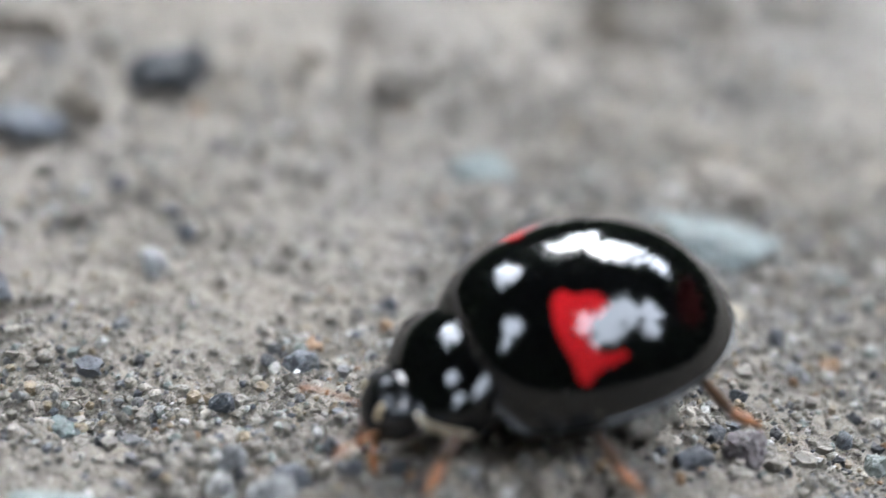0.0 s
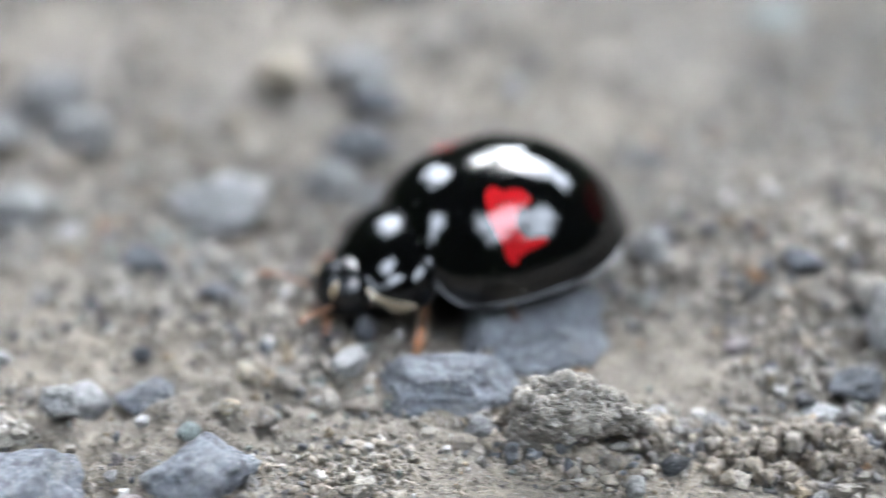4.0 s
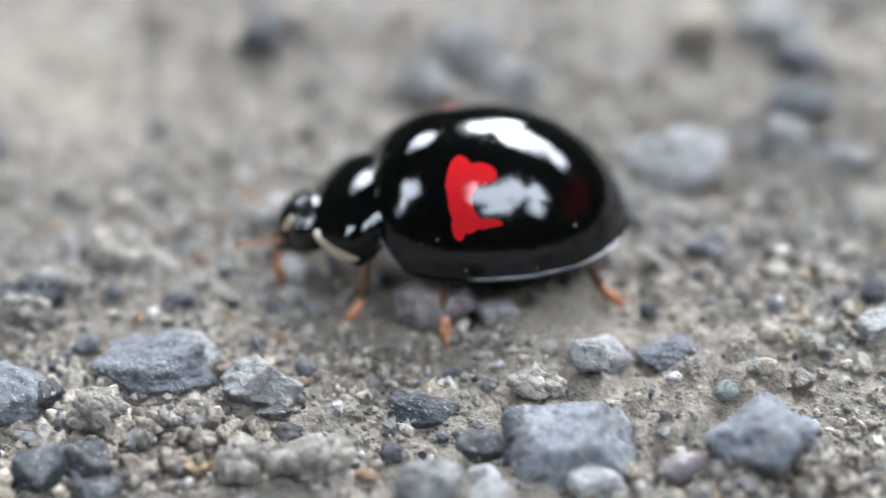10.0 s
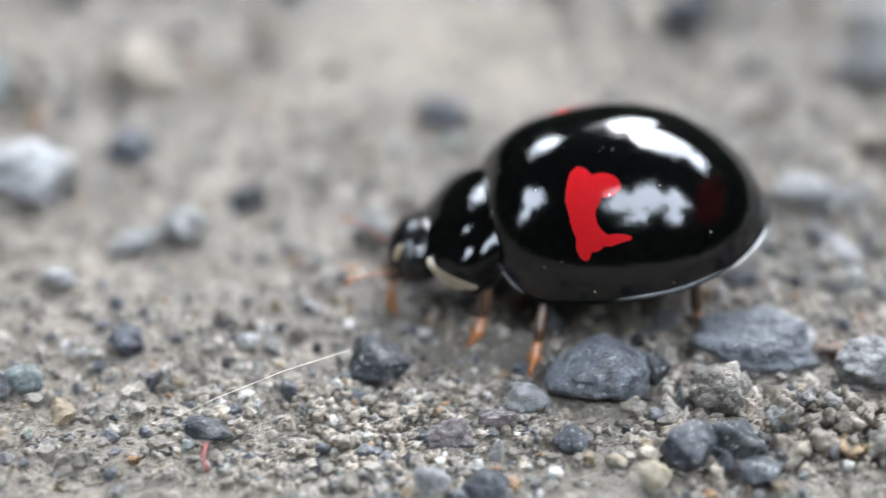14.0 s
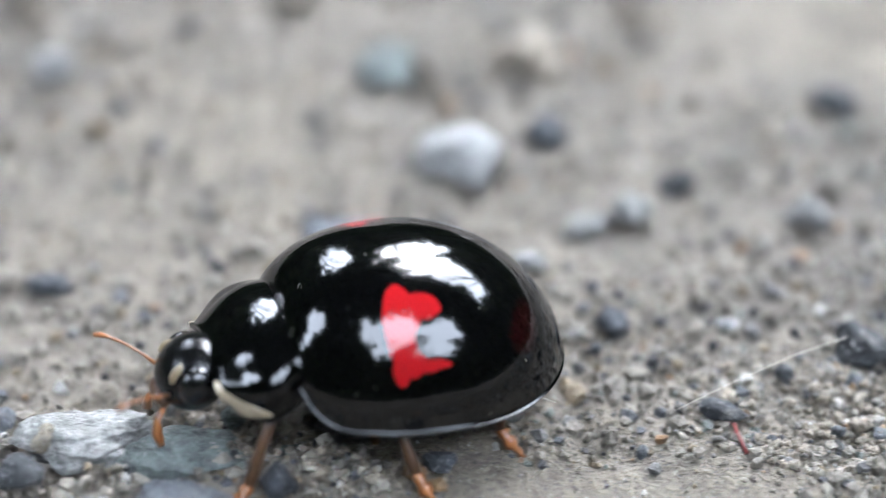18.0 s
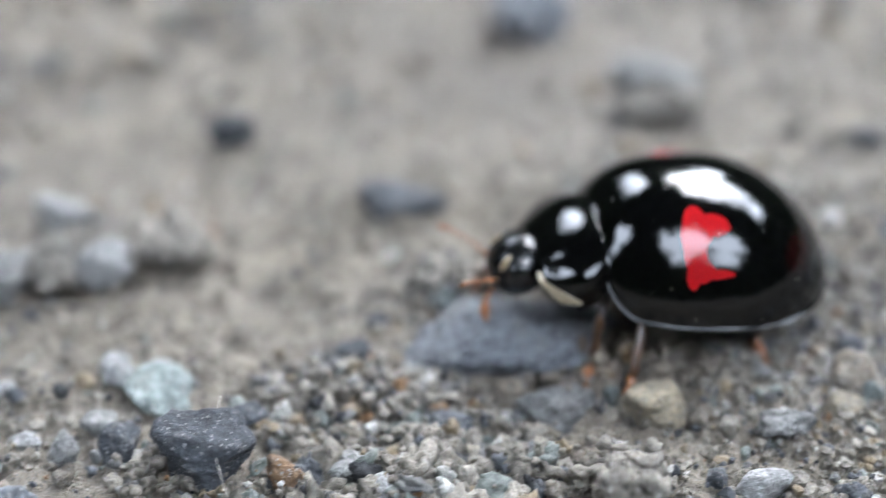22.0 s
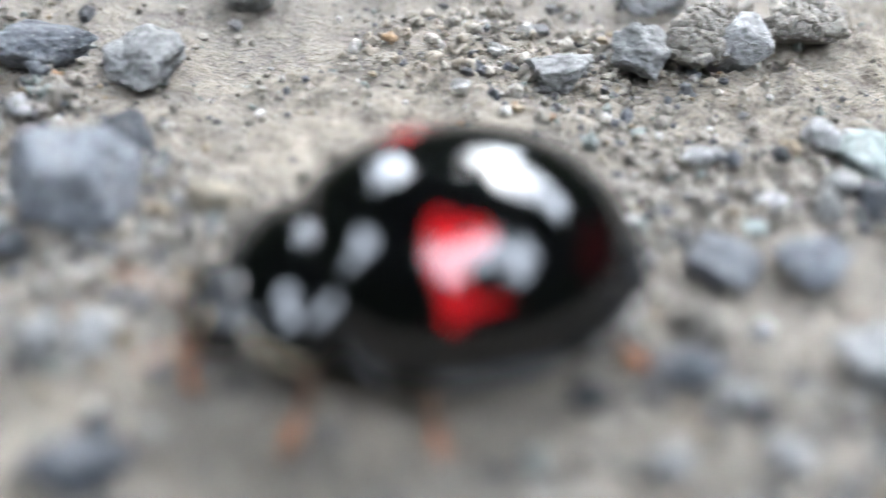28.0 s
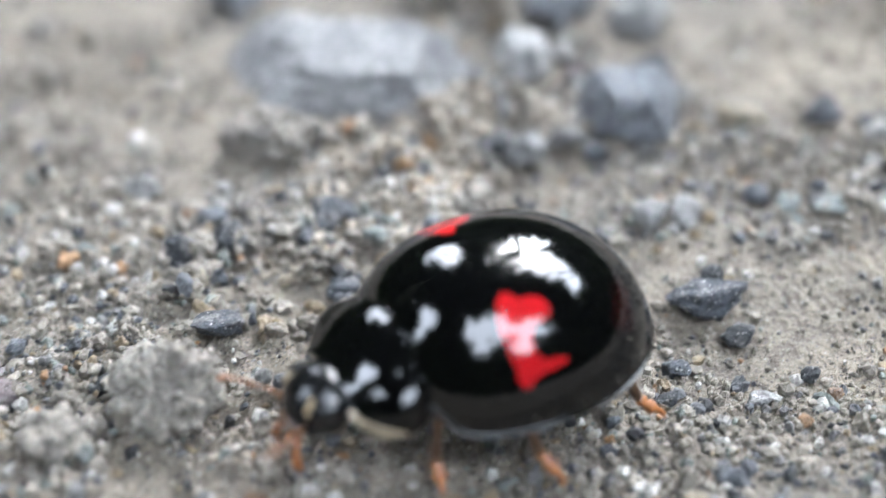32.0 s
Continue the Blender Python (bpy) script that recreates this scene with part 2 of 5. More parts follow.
def shell_material(name, spotted, up=0.0):
    """Black lacquer-like chitin; on the wing cases a ragged red crescent and a faint second mark."""
    m, nt, bsdf = mat_new(name)
    co = coords(nt)
    col = (0.0010, 0.0011, 0.0012)
    if spotted:
        wob = noise_node(nt, co, 1100, 3, 0.6)
        sep = nt.nodes.new("ShaderNodeSeparateXYZ")
        nt.links.new(co, sep.inputs[0])
        wx = math_node(nt, 'MULTIPLY', math_node(nt, 'SUBTRACT', wob.outputs["Fac"], 0.5), 0.00018)
        x = math_node(nt, 'ADD', sep.outputs["X"], wx)
        z = math_node(nt, 'ADD', sep.outputs["Z"], wx)

        def ell(cx, cz, rx, rz):
            a = math_node(nt, 'POWER', math_node(nt, 'DIVIDE', math_node(nt, 'SUBTRACT', x, cx * MM), rx * MM), 2.0)
            b = math_node(nt, 'POWER', math_node(nt, 'DIVIDE', math_node(nt, 'SUBTRACT', z, cz * MM), rz * MM), 2.0)
            return math_node(nt, 'ADD', a, b)

        def inside(e, edge=0.06):
            return math_node(nt, 'MULTIPLY_ADD', math_node(nt, 'SUBTRACT', 1.0, e), 1.0 / edge, 0.5, clamp=True)
        bar = inside(ell(0.73, 2.33 + up, 0.32, 0.52))
        bite = inside(ell(0.26, 2.28 + up, 0.36, 0.28))
        cut = math_node(nt, 'MULTIPLY', bar, math_node(nt, 'SUBTRACT', 1.0, bite))
        hook = math_node(nt, 'MAXIMUM', inside(ell(0.44, 2.64 + up, 0.32, 0.13), 0.2), inside(ell(0.46, 1.97 + up, 0.36, 0.08), 0.2))
        spike = inside(ell(0.88, 1.92 + up, 0.13, 0.24), 0.2)
        red = math_node(nt, 'MAXIMUM', math_node(nt, 'MAXIMUM', cut, hook), spike)
        faint = math_node(nt, 'MULTIPLY', inside(ell(-1.35, 2.05, 0.32, 0.26), 0.8), 0.02)
        fac = math_node(nt, 'MAXIMUM', red, faint)
        col = mix(nt, fac, col, (0.25, 0.006, 0.008))
        nt.links.new(col, bsdf.inputs["Base Color"])
    else:
        bsdf.inputs["Base Color"].default_value = (*col, 1)
    bsdf.inputs["Roughness"].default_value = 0.09
    bsdf.inputs["IOR"].default_value = 1.46
    pits = noise_node(nt, co, 7000, 2, 0.5)
    bump(nt, bsdf, pits.outputs["Fac"], 0.10, 0.00002)
    return m


M_GROUND = ground_material()
M_GRAIN = grain_material("sand_grains", [(0.0, (0.122, 0.106, 0.084)), (0.24, (0.152, 0.134, 0.108)), (0.45, (0.088, 0.085, 0.081)), (0.53, (0.190, 0.169, 0.138)),
                       (0.725, (0.050, 0.053, 0.058)), (0.79, (0.290, 0.278, 0.254)), (0.85, (0.160, 0.122, 0.075)), (0.91, (0.116, 0.126, 0.112)),
                       (0.955, (0.014, 0.014, 0.015)), (0.985, (0.165, 0.092, 0.040))])
M_CRUMB = grain_material("crumbled_soil", [(0.0, (0.132, 0.109, 0.082)), (0.25, (0.166, 0.138, 0.104)), (0.5, (0.106, 0.089, 0.067)), (0.66, (0.199, 0.168, 0.128)), (0.82, (0.118, 0.109, 0.100)), (0.90, (0.258, 0.227, 0.186)), (0.95, (0.056, 0.054, 0.052)), (0.985, (0.179, 0.118, 0.056))])
M_SANDY = grain_material("sandy_crumbs", [(0.0, (0.205, 0.172, 0.130)), (0.25, (0.165, 0.139, 0.106)), (0.45, (0.250, 0.214, 0.166)), (0.62, (0.130, 0.118, 0.102)),
                                          (0.74, (0.300, 0.268, 0.220)), (0.86, (0.088, 0.090, 0.094)), (0.93, (0.360, 0.335, 0.295)), (0.985, (0.200, 0.125, 0.060))])
M_SHELL = shell_material("glossy_black_wing_case", True)
M_SHELL_RIGHT = shell_material("glossy_black_right_wing_case", True, 0.15)
M_BLACK = shell_material("glossy_black_chitin", False)
M_CREAM = plain("cream_chitin", (0.27, 0.222, 0.15), 0.35, 0.15, 4000, 0.3)
M_ORANGE = plain("orange_chitin", (0.20, 0.075, 0.022), 0.3, 0.25, 5000, 0.2)
M_BROWN = plain("brown_chitin", (0.055, 0.028, 0.014), 0.3, 0.3, 5000, 0.2)
M_BELLY = plain("dark_brown_belly", (0.022, 0.016, 0.013), 0.45, 0.3, 5000)
M_TAN = plain("tan_chitin", (0.22, 0.17, 0.10), 0.4, 0.15, 4000)
M_HEAD = plain("dull_black_head", (0.003, 0.003, 0.0033), 0.2, 0.2, 6000, 0.0, 0.00002)
M_EYE = plain("black_eye", (0.003, 0.003, 0.0035), 0.25, 0.1, 9000, 0.5)
for dull in (M_HEAD, M_EYE):
    dull.node_tree.nodes["Principled BSDF"].inputs["IOR"].default_value = 1.38
M_FIBRE = plain("pale_fibre", (0.432, 0.396, 0.338), 0.4, 0.1, 2000)
M_REDFIBRE = plain("red_fibre", (0.17, 0.025, 0.022), 0.5, 0.2, 2000)


# ---- mesh helpers ----
def mesh_ob(name, verts, faces, material, parent=None, smooth=True):
    me = bpy.data.meshes.new(name)
    me.from_pydata([tuple(v) for v in verts], [], [tuple(f) for f in faces])
    me.materials.append(material)
    if smooth:
        me.polygons.foreach_set("use_smooth", [True] * len(me.polygons))
    me.update()
    ob = new(name, me)
    if parent is not None:
        ob.parent = parent
    return ob


def part(name, bm, material, parent, label="", smooth=True):
    me = bpy.data.meshes.new(name)
    bm.to_mesh(me)
    bm.free()
    me.materials.append(material)
    me.polygons.foreach_set("use_smooth", [smooth] * len(me.polygons))
    ob = new(name, me)
    ob.parent = parent
    if label:
        tagged(ob, label)
    return ob


def hash2(ix, iy, seed):
    h = (ix * 374761393 + iy * 668265263 + seed * 974711) & 0x7fffffff
    h = ((h ^ (h >> 13)) * 1274126177) & 0x7fffffff
    return ((h ^ (h >> 16)) & 0xffff) / 65535.0


def value_noise(x, y, seed):
    """Smooth noise from 0 to 1 on a unit lattice, for arrays or numbers."""
    x, y = np.asarray(x, float), np.asarray(y, float)
    ix, iy = np.floor(x).astype(np.int64), np.floor(y).astype(np.int64)
    fx, fy = x - ix, y - iy
    fx, fy = fx * fx * (3 - 2 * fx), fy * fy * (3 - 2 * fy)
    a, b = hash2(ix, iy, seed), hash2(ix + 1, iy, seed)
    c, d = hash2(ix, iy + 1, seed), hash2(ix + 1, iy + 1, seed)
    return (a * (1 - fx) + b * fx) * (1 - fy) + (c * (1 - fx) + d * fx) * fy


# smooth mud with few grains: middle and radii, millimetres
MUD = ((-29.5, -5.6, 3.6, 3.2), (-40.5, -2.0, 2.6, 2.4), (-28.0, 2.0, 3.6, 3.0), (5.5, 8.6, 3.6, 1.7), (2.2, 11.4, 2.4, 1.6), (-20.0, -1.3, 2.6, 2.2), (-24.2, 2.4, 2.2, 2.2),
       (37.2, 12.9, 2.2, 1.4), (22.3, 13.2, 2.2, 1.2), (8.6, 8.8, 2.0, 1.2), (-28.0, 6.5, 3.2, 1.8), (-25.0, -4.2, 2.6, 2.0), (34.2, 18.6, 2.6, 1.8))


def mud(x, y):
    """0 on open soil to 1 in the middle of a patch of smooth mud."""
    m = 0.0
    for cx, cy, rx, ry in MUD:
        m = np.maximum(m, np.clip(1.6 - 1.3 * (((x - cx) / rx) ** 2 + ((y - cy) / ry) ** 2) - 0.9 * value_noise(x / 1.1, y / 1.1, 41), 0, 1))
    return m


def mound(x, y):
    """A low hump of grit from which the beetle comes down."""
    return 1.3 * np.exp(-0.5 * (((x - 42.6) / 3.4) ** 2 + ((y - 17.2) / 2.7) ** 2))


def ground_height(x, y):
    """Height of the soil in millimetres at x, y in millimetres."""
    rough = 0.35 + 0.65 * np.clip((value_noise(x / 4.5, y / 4.5, 9) - 0.3) / 0.35, 0, 1)    # smooth mud here, crumbs there
    rough = rough * (1 - 0.72 * mud(x, y))
    h = 0.7 * (value_noise(x / 11, y / 11, 1) - 0.5) + 0.5 * (value_noise(x / 3.7, y / 3.7, 2) - 0.5)
    fine = 0.34 * (value_noise(x / 1.3, y / 1.3, 3) - 0.5)
    for k, (size, amp, c, q) in enumerate(((0.8, 0.28, 0.83, 0.56), (0.47, 0.30, 0.34, 0.94), (0.26, 0.20, 0.6, -0.8))):    # crumbs with creases between
        u, v = (x * c + y * q) / size, (y * c - x * q) / size
        fine = fine + amp * (np.abs(2 * value_noise(u, v, 4 + k) - 1) - 0.35)
    return h + rough * fine - 0.14 + mound(x, y)


# ---- ground ----
def trail(x):
    """The middle line of the beetle's way, millimetres."""
    return 4.5 + 0.34 * x


def spread(lo, hi, step, far):
    mid = np.arange(lo, hi + step, step)
    out, d, p = [], step, hi
    while p < far:
        d *= 1.25
        p += d
        out.append(p)
    left, d, p = [], step, lo
    while p > -far:
        d *= 1.25
        p -= d
        left.append(p)
    return np.r_[left[::-1], mid, out]


def build_ground():
    gx, gy = spread(-56, 60, 0.11, 60000), spread(-9, 10, 0.11, 60000)
    xx, yy = np.meshgrid(gx, gy, indexing="ij")
    yy = yy + trail(np.clip(xx, -56, 60))
    zz = ground_height(xx, yy)
    nx, ny = len(gx), len(gy)
    me = bpy.data.meshes.new("ground")
    me.vertices.add(nx * ny)
    me.vertices.foreach_set("co", (np.stack([xx, yy, zz], -1).reshape(-1) * MM))
    i = np.arange(nx - 1)[:, None] * ny + np.arange(ny - 1)[None]
    quads = np.stack([i, i + ny, i + ny + 1, i + 1], -1).reshape(-1)
    n = (nx - 1) * (ny - 1)
    me.loops.add(4 * n)
    me.loops.foreach_set("vertex_index", quads)
    me.polygons.add(n)
    me.polygons.foreach_set("loop_start", np.arange(n) * 4)
    me.polygons.foreach_set("use_smooth", np.ones(n, bool))
    me.materials.append(M_GROUND)
    me.update(calc_edges=True)
    return tagged(new("ground", me), "damp grey-beige bare soil with fine sand and grit", "ground", kind="structure")


build_ground()


# ---- stones ----
def unit_sphere(sub):
    bm = bmesh.new()
    bmesh.ops.create_icosphere(bm, subdivisions=sub, radius=1)
    v = np.array([p.co[:] for p in bm.verts])
    f = [[q.index for q in p.verts] for p in bm.faces]
    bm.free()
    return v / np.linalg.norm(v, axis=1)[:, None], f


SPHERES = {s: unit_sphere(s) for s in (1, 2, 3, 4, 5, 6)}


def lump(v, seed, planes, sharp, rough, block=False):
    """Directions v turned into an angular, chipped pebble of radius about one."""
    rng = np.random.RandomState(seed)
    if sharp > 20:       # broken stone: flat faces all round, set at uneven depths
        k = np.arange(planes) + 0.5
        a, c = k * 2.39996 + rng.uniform(0, 6.3), 1 - 2 * k / planes
        n = np.stack([np.cos(a) * np.sqrt(1 - c * c), np.sin(a) * np.sqrt(1 - c * c), c], 1) + rng.normal(size=(planes, 3)) * 0.24
    else:
        n = rng.normal(size=(planes, 3))
    n /= np.linalg.norm(n, axis=1)[:, None]
    d = rng.uniform(0.62, 0.96, planes)
    if block:      # a slab: flat top, steep sides, a few corners knocked off
        n[:6] = rng.normal(size=(6, 3)) * 0.10 + ((0.02, -0.12, 1), (0.05, -1, 0.30), (1, -0.2, 0.45), (-1, -0.2, 0.30), (0, 1, 0.2), (0, 0, -1))
        n[:6] /= np.linalg.norm(n[:6], axis=1)[:, None]
        d[:6] = rng.uniform(0.64, 0.72, 6)
        d[6:] = rng.uniform(0.86, 1.0, planes - 6)
    dots = np.maximum(v @ n.T, 1e-3) / d
    r = (dots ** sharp).sum(1) ** (-1.0 / sharp)
    r = np.minimum(r, 1.25)
    for k, amp in ((2.3, rough), (5.1, rough * 0.55), (11.0, rough * 0.38), (23.0, rough * 0.2)):
        a = sum(value_noise(v[:, i] * k + 40, v[:, j] * k + 40, seed % 997 + i) for i, j in ((0, 1), (1, 2), (2, 0)))
        r = r * (1 + amp * 0.6 * (a - 1.5))
    p = v * r[:, None]
    p -= (p.max(0) + p.min(0)) / 2
    return p / np.abs(p).max(0)


def grainy(v, p, seed, grains, amp):
    """Round bumps of many sizes over a lump, like grains stuck together."""
    rng = np.random.RandomState(seed)
    c = rng.normal(size=(grains, 3))
    c /= np.linalg.norm(c, axis=1)[:, None]
    wide = rng.uniform(0.5, 1.3, grains) * 2.2 / math.sqrt(grains)
    far = np.sqrt(np.maximum(2 - 2 * v @ c.T, 0)) / wide
    r = (rng.uniform(0.4, 1.0, grains) * np.sqrt(np.maximum(0, 1 - far * far))).max(1)
    return p * (0.86 + amp * 2 * r)[:, None]


LABELS = {
    "B": ("blue-grey stone with pale mineral flecks on damp soil", "stone"),
    "S": ("dark slate-grey angular stone on damp soil", "stone"),
    "D": ("nearly black angular stone chip in the soil", "stone"),
    "P": ("pale grey weathered stone on damp soil", "stone"),
    "W": ("whitish quartz pebble on damp soil", "pebble"),
    "G": ("flat green-grey stone on damp soil", "stone"),
    "T": ("tan rounded pebble pressed in soil", "pebble"),
    "Y": ("yellowish rounded pebble on damp soil", "pebble"),
    "O": ("small orange-brown mineral grain on soil", "pebble"),
    "R": ("purplish grey stone crusted with sand", "stone"),
    "Q": ("large pale grey broken rock half buried in grit", "rock"),
    "C": ("rough crumb of caked sand and soil", "soil clump"),
}
SHAPE = {"Q": (13, 40, 0.18), "B": (13, 26, 0.20), "S": (13, 28, 0.18), "D": (12, 34, 0.20), "P": (14, 22, 0.26), "W": (14, 12, 0.13), "G": (13, 30, 0.18),
         "T": (12, 6, 0.12), "Y": (12, 6, 0.12), "O": (12, 6, 0.15), "R": (10, 8, 0.2), "C": (12, 6, 0.28)}
stone_count = 0


def stone(kind, x, y, w, d, h, turn, sink=0.15):
    """One stone: its kind, its middle on the ground, its width, depth and height (millimetres) and its turn (degrees)."""
    global stone_count
    stone_count += 1
    block = kind.islower()
    kind = kind.upper()
    planes, sharp, rough = SHAPE[kind]
    if w > 3 and kind != "C":
        planes, sharp = 13, 30
    if block:
        planes, sharp, rough = 12, 34, rough * 0.7
    v, f = SPHERES[4 if kind == "C" else 6 if w > 4 else 5 if kind == "R" and w > 0.5 or w > 0.9 else 4 if w > 0.45 else 3]
    seed = 1000 + stone_count * 7
    p = lump(v, seed, planes, sharp, rough, block)
    if kind == "R":      # sand grains baked into the skin of the lump
        p = grainy(v, p, seed, int(min(260, 60 + 26 * w * d)), 0.10)
    p = p * (w / 2, d / 2, h / 2)
    if kind == "C":      # a crumb: a core with grains of sand stuck all over it
        rng = np.random.RandomState(seed)
        p = p * 0.86
        g, gf = SPHERES[2]
        gf = np.array(gf)
        count = int(min(420, 60 + 60 * w * d))
        pick = rng.choice(np.nonzero(v[:, 2] > -0.3)[0], count)
        size = 0.10 + 0.30 * rng.uniform(0, 1, count) ** 2.5
        verts, faces = [p], list(f)
        core = p[rng.choice(np.nonzero(v[:, 2] > 0.25)[0], 5)]
        forms = [lump(g, seed + k, 9, 9, 0.45) for k in range(8)]
        at = len(p)
        for q, sz in zip(pick, size):
            e = forms[rng.randint(8)] * rng.uniform(0.7, 1.2, 3) * sz / 2
            verts.append(e + p[q] * rng.uniform(0.94, 1.06))
            faces += (gf + at).tolist()
            at += len(g)
        p, f = np.concatenate(verts), faces
        lumps = [(forms[k] * rng.uniform(0.8, 1.2, 3) * min(0.5, 0.3 * w + 0.12) * rng.uniform(0.35, 0.5), core[k]) for k in range(5)]
    ob = mesh_ob("soil_clump" if kind == "C" else "pebble" if kind in "WTYO" else "stone", p * MM, f, STONE[kind])
    base = float(ground_height(x, y))
    ob.matrix_world = pose(x * MM, y * MM, (base + h * (0.5 - sink)) * MM, random.uniform(-5, 5), random.uniform(-5, 5), turn)
    label, category = LABELS[kind]
    tagged(ob, label, category, "stones on the soil")
    if kind == "C":
        for e, c in lumps:
            mesh_ob("grain", (e + c) * MM, SPHERES[2][1], STONE["C"], ob)
    return ob


stone("B", 33.86, 32.87, 2.02, 1.77, 0.89, -20)
stone("D", 37.39, 35.41, 2.34, 2.08, 1.28, -23)
stone("T", 43.76, 34.20, 1.85, 1.57, 0.97, -16)
stone("G", 45.19, 30.00, 2.17, 1.83, 0.44, -21)
stone("G", 49.70, 25.60, 3.44, 2.41, 0.62, -24)
stone("P", 32.31, 26.67, 2.00, 1.56, 1.15, -16)
stone("S", 32.69, 24.89, 1.66, 1.22, 0.73, -3)
stone("S", 32.16, 22.53, 1.66, 1.39, 0.88, -6)
stone("P", 31.47, 20.94, 1.35, 1.17, 0.97, -7)
stone("W", 36.51, 25.97, 0.67, 0.84, 0.64, -20)
stone("G", 34.48, 20.11, 0.79, 0.83, 0.27, -12)
stone("T", 33.68, 19.60, 0.39, 0.37, 0.32, -19)
stone("W", 32.67, 19.68, 0.38, 0.34, 0.29, -21)
stone("G", 34.51, 16.82, 2.22, 1.23, 0.44, -23)
stone("D", 44.23, 15.11, 0.71, 0.67, 0.58, -20)
stone("S", 45.45, 16.35, 0.75, 0.53, 0.35, -3)
stone("W", 47.06, 21.74, 0.90, 0.81, 0.61, -5)
stone("R", 46.54, 16.49, 0.87, 0.88, 0.73, -6)
stone("S", 40.73, 14.90, 0.88, 0.79, 0.56, -6)
stone("T", 34.86, 28.15, 0.56, 0.66, 0.47, -21)
stone("W", 45.83, 15.21, 0.41, 0.46, 0.40, -18)
stone("T", 51.30, 28.16, 1.84, 1.35, 0.88, -10)
stone("Y", 30.26, 26.43, 1.45, 1.59, 1.11, -6)
stone("b", 35.01, 14.18, 3.10, 3.07, 0.80, -8)
stone("b", 33.02, 12.01, 2.65, 1.46, 0.89, -8)
stone("T", 31.35, 11.80, 0.68, 0.39, 0.37, -21)
stone("R", 38.83, 13.05, 0.58, 0.50, 0.45, -9)
stone("w", 42.12, 13.21, 1.29, 1.61, 1.06, -10)
stone("B", 40.65, 11.46, 1.11, 1.02, 0.75, -11)
stone("S", 43.04, 11.09, 1.83, 1.73, 1.25, -19)
stone("C", 44.02, 12.64, 1.50, 1.06, 0.92, -12)
stone("C", 43.95, 14.20, 0.56, 0.64, 0.53, -21)
stone("C", 41.75, 13.97, 0.88, 0.73, 0.63, -1)
stone("C", 42.94, 13.62, 0.66, 0.82, 0.63, -3)
stone("C", 44.24, 16.99, 1.92, 1.48, 0.80, -10)
stone("O", 35.60, 12.65, 0.31, 0.21, 0.20, -16)
stone("W", 36.75, 11.26, 0.39, 0.30, 0.28, -1)
stone("W", 39.72, 10.91, 1.09, 0.60, 0.47, -10)
stone("W", 41.89, 10.37, 0.59, 0.61, 0.57, -2)
stone("C", 35.02, 10.51, 2.92, 1.67, 1.95, 1)
stone("W", 28.65, 20.05, 2.30, 1.85, 1.55, -8)
stone("P", 37.89, 16.45, 1.03, 1.06, 0.80, -10)
stone("S", 28.67, 15.95, 0.87, 0.61, 0.41, -5)
stone("S", 27.15, 17.71, 1.16, 0.82, 0.53, -9)
stone("B", 18.19, 12.70, 2.29, 1.75, 0.80, -9)
stone("P", 20.09, 11.93, 1.49, 1.00, 0.92, -6)
stone("C", 16.88, 16.62, 1.71, 1.40, 0.80, 6)
stone("S", 16.58, 9.97, 0.90, 0.98, 0.74, -12)
stone("D", 17.35, 10.10, 1.00, 0.81, 0.77, -12)
stone("C", 17.35, 11.25, 1.14, 0.97, 0.90, 2)
stone("C", 19.91, 9.93, 0.80, 0.80, 0.76, -7)
stone("C", 21.04, 9.82, 1.49, 0.82, 0.76, -1)
stone("S", 18.81, 10.92, 0.51, 0.51, 0.38, -2)
stone("D", 18.30, 14.83, 0.70, 0.58, 0.50, -5)
stone("W", 24.41, 27.02, 1.73, 1.55, 1.06, 11)
stone("P", 23.17, 24.11, 1.62, 1.37, 0.99, -9)
stone("W", 31.19, 12.81, 0.66, 0.83, 0.63, -3)
stone("Y", 29.27, 12.87, 0.44, 0.47, 0.42, -8)
stone("Y", 28.95, 11.58, 0.42, 0.33, 0.30, 2)
stone("S", 20.81, 12.70, 0.44, 0.43, 0.31, -7)
stone("W", 24.29, 12.35, 0.27, 0.23, 0.21, -5)
stone("O", 20.23, 13.69, 0.34, 0.36, 0.32, 5)
stone("O", 20.84, 12.11, 0.27, 0.22, 0.21, -6)
stone("b", 25.31, 10.04, 2.43, 1.78, 1.05, -3)
stone("B", 28.49, 9.53, 2.05, 1.69, 1.26, 6)
stone("S", 22.92, 11.31, 1.29, 0.73, 0.53, -13)
stone("D", 23.85, 10.06, 0.83, 0.74, 0.69, -14)
stone("W", 25.71, 9.11, 1.01, 0.61, 0.58, -10)
stone("P", 23.96, 8.53, 0.69, 0.86, 0.66, 3)
stone("P", 23.01, 9.11, 1.20, 0.81, 0.77, -1)
stone("B", 27.36, 12.57, 1.18, 0.99, 0.69, -10)
stone("R", 23.18, 14.29, 1.60, 1.30, 1.20, -8)
stone("W", 20.38, 15.86, 0.73, 0.71, 0.58, -11)
stone("T", 24.64, 22.91, 0.88, 0.97, 0.70, -5)
stone("P", 25.90, 12.13, 0.78, 0.71, 0.64, -15)
stone("C", 24.95, 11.61, 0.98, 0.54, 0.42, 1)
stone("T", 29.61, 11.60, 0.44, 0.47, 0.42, 6)
stone("G", 27.30, 8.41, 0.59, 0.74, 0.28, 7)
stone("C", 28.38, 8.11, 0.98, 0.54, 0.47, 2)
stone("S", 24.70, 8.26, 0.58, 0.52, 0.40, 8)
stone("O", 19.44, 12.54, 0.44, 0.42, 0.37, -15)
